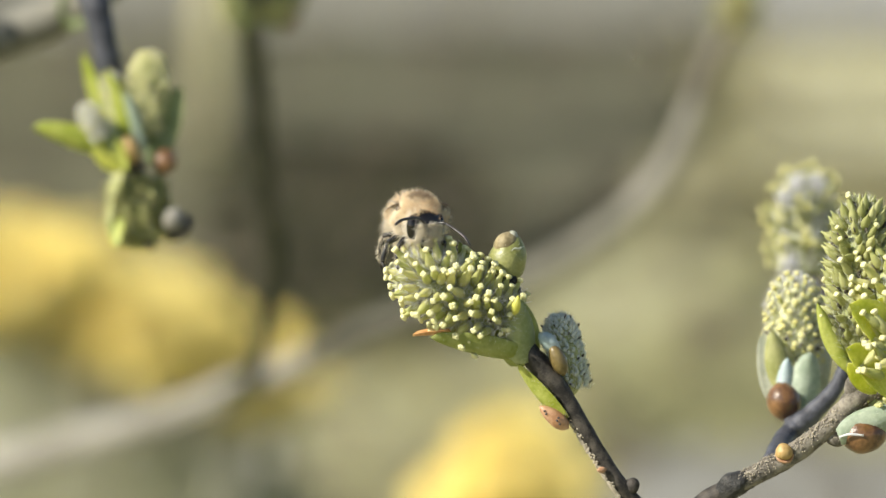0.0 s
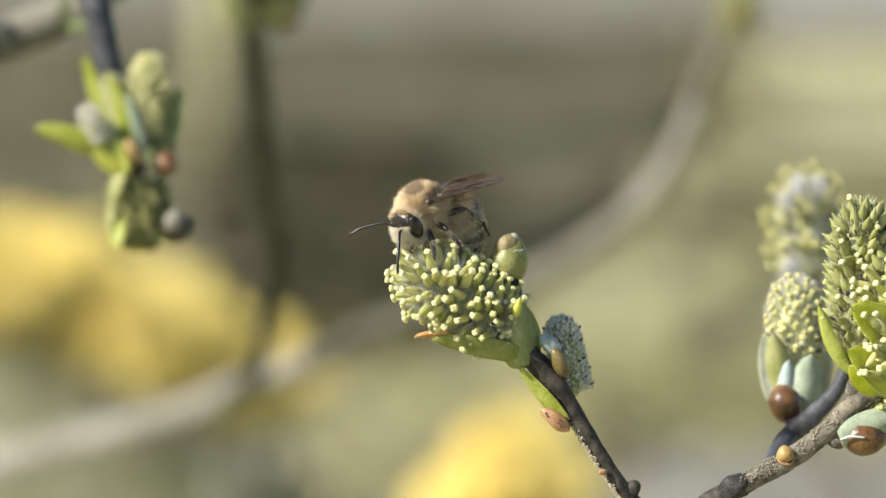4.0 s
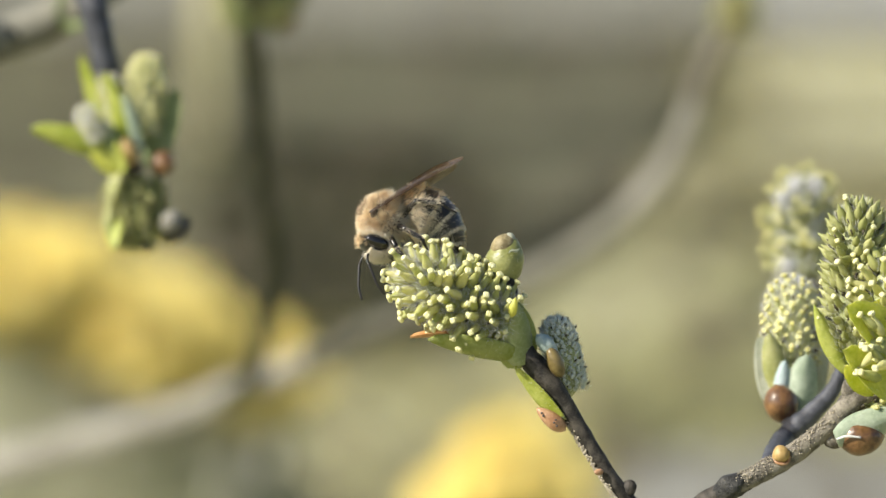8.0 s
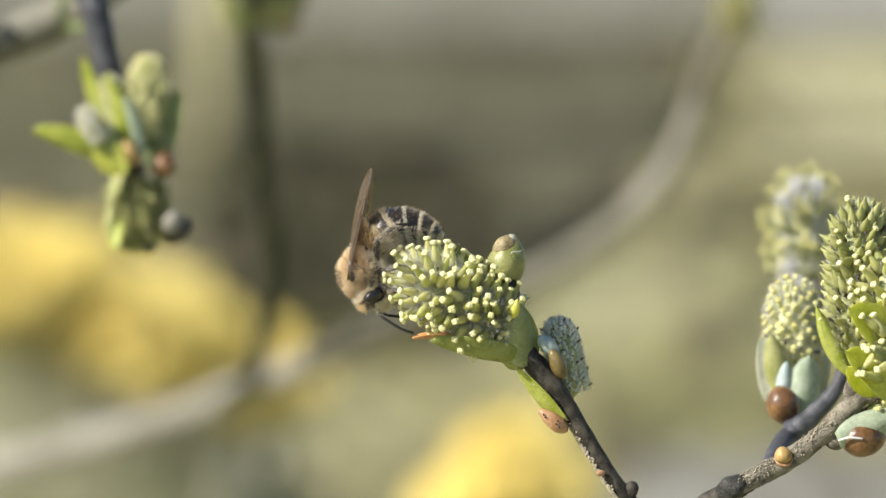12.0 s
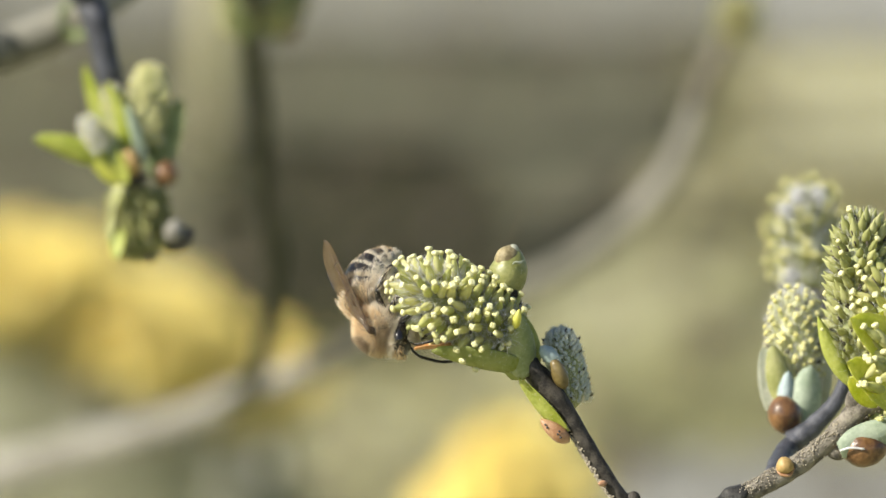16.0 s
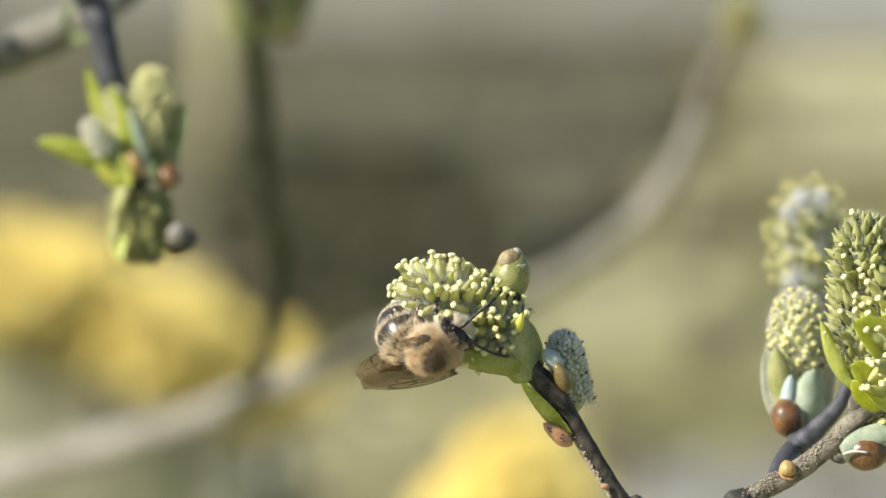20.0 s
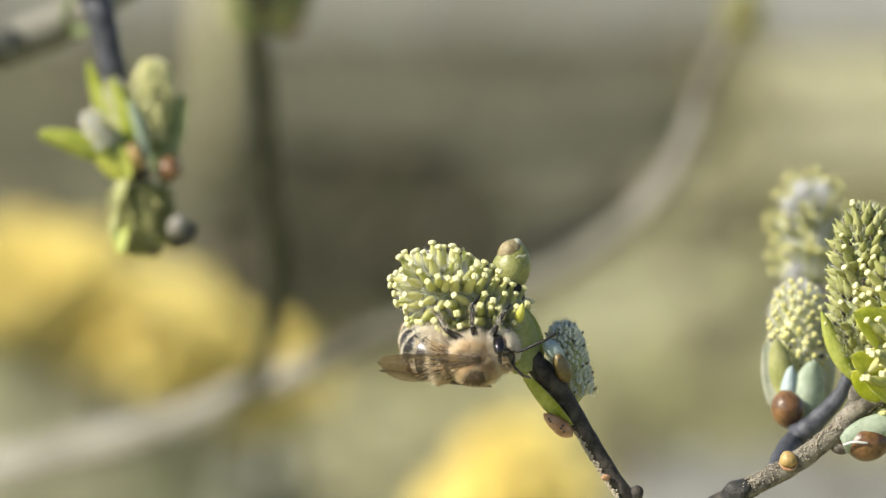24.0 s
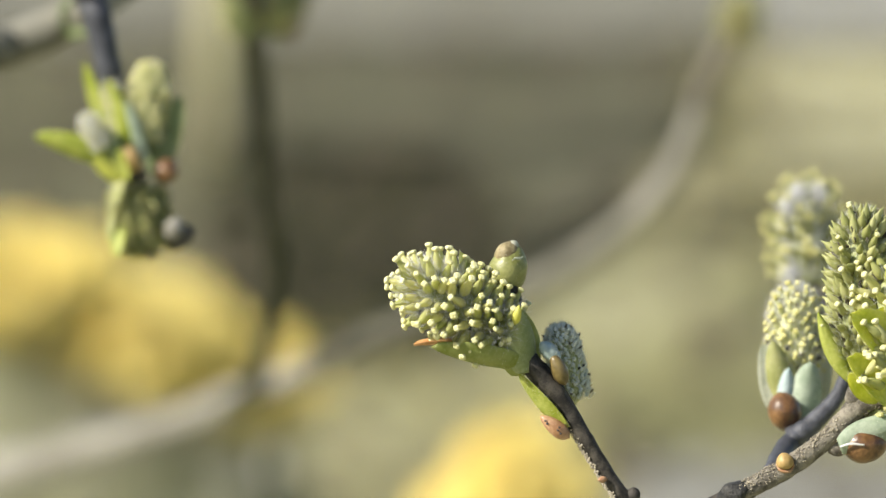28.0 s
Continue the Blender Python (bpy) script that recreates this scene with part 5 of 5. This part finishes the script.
            for i in range(460 if name == "hind" else 240):
                k = rnd.random()
                a, b = (Vector((0, 0, 0)), flip(knee)) if k < 0.4 else (flip(knee), flip(ankle))
                p = a + (b - a) * rnd.random()
                d = Vector((rnd.gauss(0, 1), rnd.gauss(0, 1), rnd.gauss(0, 1))).normalized()
                roots.append((p + d * 0.2, d + (b - a).normalized() * 0.8, rnd.uniform(0.3, 0.6) * (1.0 if name == "hind" else 0.7)))
            sub("fur", hairs(Shape(), roots, 0.045), M_FUR_CREAM, leg, "pale leg hair", kind="stuff")
            BEE[name + ("_l" if y > 0 else "_r")] = leg


# ---- what moves ----
def bee_at(place, forward, up):
    """The bee's pose: where its thorax is in the plan, the way it heads and the way its back looks."""
    x, z = way(forward), way(up)
    z = (z - x * z.dot(x)).normalized()
    y = z.cross(x)
    m = Matrix((x, y, z)).transposed().to_4x4()
    return PLAN @ Matrix.Translation(mm(place)) @ m


# seconds, place, heading, back
BEE_ROWS = [
    (0.0, (-2.52, 2.18, 0.8), (0.15, -0.06, -0.98), (0, 1, -0.1)),
    (0.5, (-2.33, 2.64, 0.5), (0.12, -0.08, -0.98), (0, 1, -0.12)),
    (1.0, (-1.30, 3.39, -0.3), (0.02, -0.12, -1), (0, 1, -0.2)),
    (1.5, (-1.42, 3.72, -1.5), (-0.1, -0.18, -0.95), (0, 1, -0.25)),
    (2.0, (-1.27, 2.84, -1.5), (-0.12, -0.24, -0.95), (0, 0.95, -0.3)),
    (3.0, (-0.97, 2.63, -1.5), (-0.22, -0.34, -0.9), (-0.05, 0.9, -0.4)),
    (3.3, (-1.44, 3.39, -1.0), (-0.62, -0.42, -0.66), (-0.22, 0.9, -0.35)),
    (3.5, (-1.75, 3.57, -1.0), (-0.66, -0.42, -0.62), (-0.25, 0.9, -0.35)),
    (5.5, (-5.01, 3.03, 1.0), (-0.64, -0.56, -0.52), (-0.45, 0.84, 0.0)),
    (6.0, (-6.60, 2.80, 1.0), (-0.62, -0.62, -0.48), (-0.5, 0.82, 0.0)),
    (7.0, (-6.34, 2.50, 1.0), (-0.62, -0.68, -0.38), (-0.55, 0.78, 0.03)),
    (8.0, (-5.98, 2.34, 1.2), (-0.56, -0.76, -0.31), (-0.64, 0.72, 0.06)),
    (9.0, (-6.55, 1.80, 1.5), (-0.48, -0.83, -0.26), (-0.72, 0.64, 0.08)),
    (10.0, (-7.23, 0.36, 1.5), (-0.42, -0.87, -0.2), (-0.82, 0.5, 0.1)),
    (11.0, (-7.56, -0.21, 1.5), (-0.28, -0.92, -0.22), (-0.9, 0.34, 0.1)),
    (12.0, (-8.26, -3.28, 1.5), (0.05, -0.97, -0.2), (-0.97, 0.0, 0.05)),
    (12.5, (-8.32, -3.37, 1.5), (0.1, -0.96, -0.22), (-0.97, -0.05, 0.05)),
    (14.5, (-8.74, -4.85, 1.0), (0.50, -0.72, -0.45), (-0.9, -0.36, -0.05)),
    (15.0, (-8.00, -7.60, 1.0), (0.42, -0.74, -0.5), (-0.9, -0.42, -0.08)),
    (16.0, (-6.80, -8.25, 1.0), (0.58, -0.67, -0.46), (-0.82, -0.52, -0.2)),
    (17.0, (-5.70, -10.02, -2.0), (0.56, -0.70, -0.44), (-0.7, -0.62, -0.38)),
    (18.0, (-4.00, -11.30, -3.0), (0.78, -0.36, -0.5), (-0.4, -0.8, -0.5)),
    (19.0, (-3.10, -12.0, -4.2), (0.74, 0.42, -0.45), (-0.12, -0.80, -0.55)),
    (20.0, (-1.35, -10.0, -4.8), (0.80, 0.44, -0.34), (0.05, -0.5, -0.86)),
    (21.0, (-0.90, -10.6, -5.0), (0.74, 0.48, -0.36), (0.1, -0.5, -0.86)),
    (21.5, (0.30, -10.8, -5.0), (0.83, 0.34, -0.42), (0.15, -0.7, -0.7)),
    (23.5, (2.71, -11.28, -4.0), (0.95, 0.02, -0.3), (0.05, -0.82, -0.5)),
    (24.0, (3.25, -11.93, -4.5), (0.94, -0.02, -0.32), (0.05, -0.80, -0.55)),
    (25.0, (2.89, -12.83, -4.5), (0.94, -0.08, -0.30), (-0.05, -0.80, -0.55)),
    (26.0, (4.15, -12.92, -4.5), (0.94, -0.04, -0.28), (0.0, -0.78, -0.58)),
    (26.6, (3.49, -12.44, -4.5), (0.94, 0.0, -0.3), (0.05, -0.76, -0.62)),
    (26.7, (2.31, -11.80, -4.5), (0.92, 0.25, -0.3), (0.05, -0.6, -0.8)),
    (26.8, (2.40, -11.34, -4.5), (0.88, 0.4, -0.25), (0.1, -0.45, -0.87)),
    (26.9, (3.16, -10.84, -4.0), (0.78, 0.6, -0.18), (0.1, -0.35, -0.93)),
    (27.0, (4.09, -9.05, -4.0), (0.55, 0.82, -0.16), (0.1, -0.3, -0.93)),
    (27.1, (5.13, -8.98, -4.0), (0.46, 0.88, -0.16), (0.1, -0.25, -0.95)),
    (27.2, (4.96, -7.71, -4.0), (0.42, 0.9, -0.16), (0.1, -0.2, -0.97)),
    (27.3, (4.55, -7.64, -4.0), (0.3, 0.95, -0.14), (0.05, -0.2, -0.97)),
    (27.4, (5.22, -5.64, -4.0), (0.0, 1, -0.14), (0, -0.15, -0.98)),
    (27.5, (5.17, -4.90, -4.5), (-0.15, 0.98, -0.1), (0, -0.1, -0.99)),
    (27.6, (5.36, -1.14, -5.0), (-0.4, 0.9, 0.05), (0, 0.1, -1)),
    (27.7, (4.70, 3.39, -6.0), (-0.75, 0.65, 0.1), (0.1, 0.2, -1)),
    (27.8, (-5.33, 20.11, -9.0), (-0.7, 0.7, 0.1), (0.1, 0.2, -1)),
    (27.9, (-18.68, 40.38, -13.0), (-0.7, 0.7, 0.1), (0.1, 0.2, -1)),
    (28.0, (-31.96, 60.57, -18.0), (-0.7, 0.7, 0.1), (0.1, 0.2, -1)),
]


def motions():
    bee = BEE["bee"]
    walk(bee, [(t, bee_at(p, f, u)) for t, p, f, u in BEE_ROWS])

    def part_rows(key, rows):
        ob = BEE[key]
        rest = ob.matrix_basis.copy()
        walk(ob, [(t, rest @ pose(0, 0, 0, rx, ry, rz)) for t, rx, ry, rz in rows])
    # turns about the part's own axes: roll, pitch (nose down), yaw
    # the head's nod and turn
    nods = [(0, 4, 18), (1, 4, 0), (2, 2, 0), (3, 2, 0), (6, 16, 0), (8, 16, 0), (10, 18, 0), (11, 26, 0), (12, 30, 0), (15, 38, 0), (16, 42, 0), (17, 44, 0), (18, 28, 0), (19, 6, 4), (20, 0, 6), (21, 0, 8), (24, 16, 6), (26.6, 22, 6), (27.2, 5, 0), (28, 0, 0)]
    part_rows("head", [(t, 0, a, b) for t, a, b in nods])
    curl = [(0, 0, 0), (3, -6, 0), (3.4, -30, 0), (5.5, -60, 0), (6, -62, 0), (8, -64, 0), (10, -60, 0), (11, -62, 0), (12, -50, 0), (14.5, -42, 0), (15, -28, 0), (16, -25, 0), (17, -10, 0), (18, -20, -6), (19, -46, -56),
            (20, -54, -58), (21, -50, -56), (21.5, -44, -48), (23.5, -10, 2), (24, -8, 8), (26.6, -8, 8), (27.0, 2, 0), (27.2, 4, 0), (28, 0, 0)]
    part_rows("abdomen", [(t, 0, a, b) for t, a, b in curl])
    # folded wings: lift, sway to the bee's left, and turn inwards
    folds = [(0, -8, 0, 10), (3, -8, 0, 10), (3.4, -14, 0, 8), (5.5, -13, 0, 5), (6, -14, 0, 5), (7, -16, 0, 5), (8, -21, 0, 6), (10, -17, 0, 5), (12, -14, 0, 2), (14.5, -20, 0, 0), (15, -14, 0, -2), (16, -12, 0, -2), (17, 4, 0, 0), (18, -6, 4, 2), (19, -34, 28, 3), (20, -22, -4, 9), (21, -14, 10, 9), (23.5, -6, 0, 8), (24, -4, -4, 9), (26.6, -4, -4, 9)]
    # wings opening and beating: spread of each, and lift
    beats = [(26.8, 6, 12, 0), (26.9, 21, 10, -4), (27.0, 24, 33, 4), (27.1, 32, 31, 0), (27.2, 15, 37, 6), (27.3, 50, 62, -14), (27.4, 70, 66, 36), (27.5, 60, 84, 62),
             (27.6, 85, 70, 46), (27.7, 62, 80, 64), (27.8, 82, 68, 44), (27.9, 64, 82, 62), (28.0, 80, 70, 46)]
    for key, y in (("wing_l", 1), ("wing_r", -1)):
        rows = [(t, -20 * y, a, c * y - b) for t, a, b, c in folds]
        for t, left, right, lift in beats:
            rows.append((t, 0, lift, -(left if y > 0 else right) * y))
        part_rows(key, rows)
    # antennae: the way each points, in the plan
    feelers = [
        (0, (0.72, -0.42, -0.5), (-0.6, 0.0, -0.8)), (1, (0.14, -0.6, -0.8), (-0.98, 0.02, -0.2)), (2, (0.4, -0.45, -0.75), (-0.75, -0.32, -0.55)),
        (3, (0.06, -0.9, -0.45), (-0.99, -0.03, -0.1)), (6, (0.22, -0.9, -0.4), (-0.58, -0.75, -0.35)), (8, (0.3, -0.9, -0.3), (-0.12, -0.95, -0.2)),
        (9, (0.35, -0.88, -0.3), (0.0, -0.97, -0.1)), (10, (0.8, -0.5, -0.3), (0.5, -0.75, 0.0)), (11, (0.62, -0.6, -0.5), (0.7, -0.62, -0.3)), (12, (0.75, -0.55, -0.3), (0.9, -0.15, 0.2)), (15, (0.9, 0.15, -0.3), (0.78, -0.48, 0.3)),
        (17, (0.94, 0.0, -0.2), (0.85, -0.3, 0.3)), (18, (0.92, 0.3, -0.2), (0.6, -0.75, -0.2)), (19, (0.3, 0.9, -0.3), (0.6, 0.15, 0.6)), (20, (0.7, 0.6, -0.3), (0.75, -0.4, 0.2)),
        (21, (0.88, 0.44, -0.2), (0.6, 0.5, 0.5)), (24, (0.9, 0.34, -0.2), (0.3, -0.4, -0.8)), (26, (0.7, 0.5, -0.4), (0.3, -0.3, -0.8)),
        (27, (-0.12, 0.95, -0.2), (0.8, 0.2, -0.4)), (28, (-0.8, 0.5, 0.1), (-0.3, 0.9, 0.1))]
    for n, (key, y) in enumerate((("antenna_l", 1), ("antenna_r", -1))):
        ob = BEE[key]
        rest, straight = ob.matrix_basis.copy(), Vector((4.7, 1.3 * y, -1.05))
        rows = []
        for row in feelers:
            t = row[0]
            p, f, u = min(BEE_ROWS, key=lambda r: abs(r[0] - t))[1:]
            nod, yaw = (float(np.interp(t, [r[0] for r in nods], [r[k] for r in nods])) for k in (1, 2))
            turn = (bee_at(p, f, u) @ pose(0, 0, 0, 0, nod, yaw)).to_3x3()
            aimed = turn.transposed() @ (PLAN.to_3x3() @ way(row[1 + n]))
            rows.append((t, rest @ straight.rotation_difference(aimed).to_matrix().to_4x4()))
        walk(ob, rows)
    rnd = random.Random(2)
    for k, name in enumerate(("front", "middle", "hind")):
        for side in ("_l", "_r"):
            rows = [(t, rnd.uniform(-8, 8), rnd.uniform(-10, 10), rnd.uniform(-10, 10)) for t in (0, 1, 2, 3, 4.5, 6, 7, 8, 9, 10, 11, 12, 13.5, 15, 16, 17, 18, 19, 20, 21, 22.5, 24, 25, 26, 27, 28)]
            part_rows(name + side, rows)


build_ground()
build_daffodils()
build_post()
build_far_branch()
build_hanging_shoot()
build_bee()
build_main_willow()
motions()
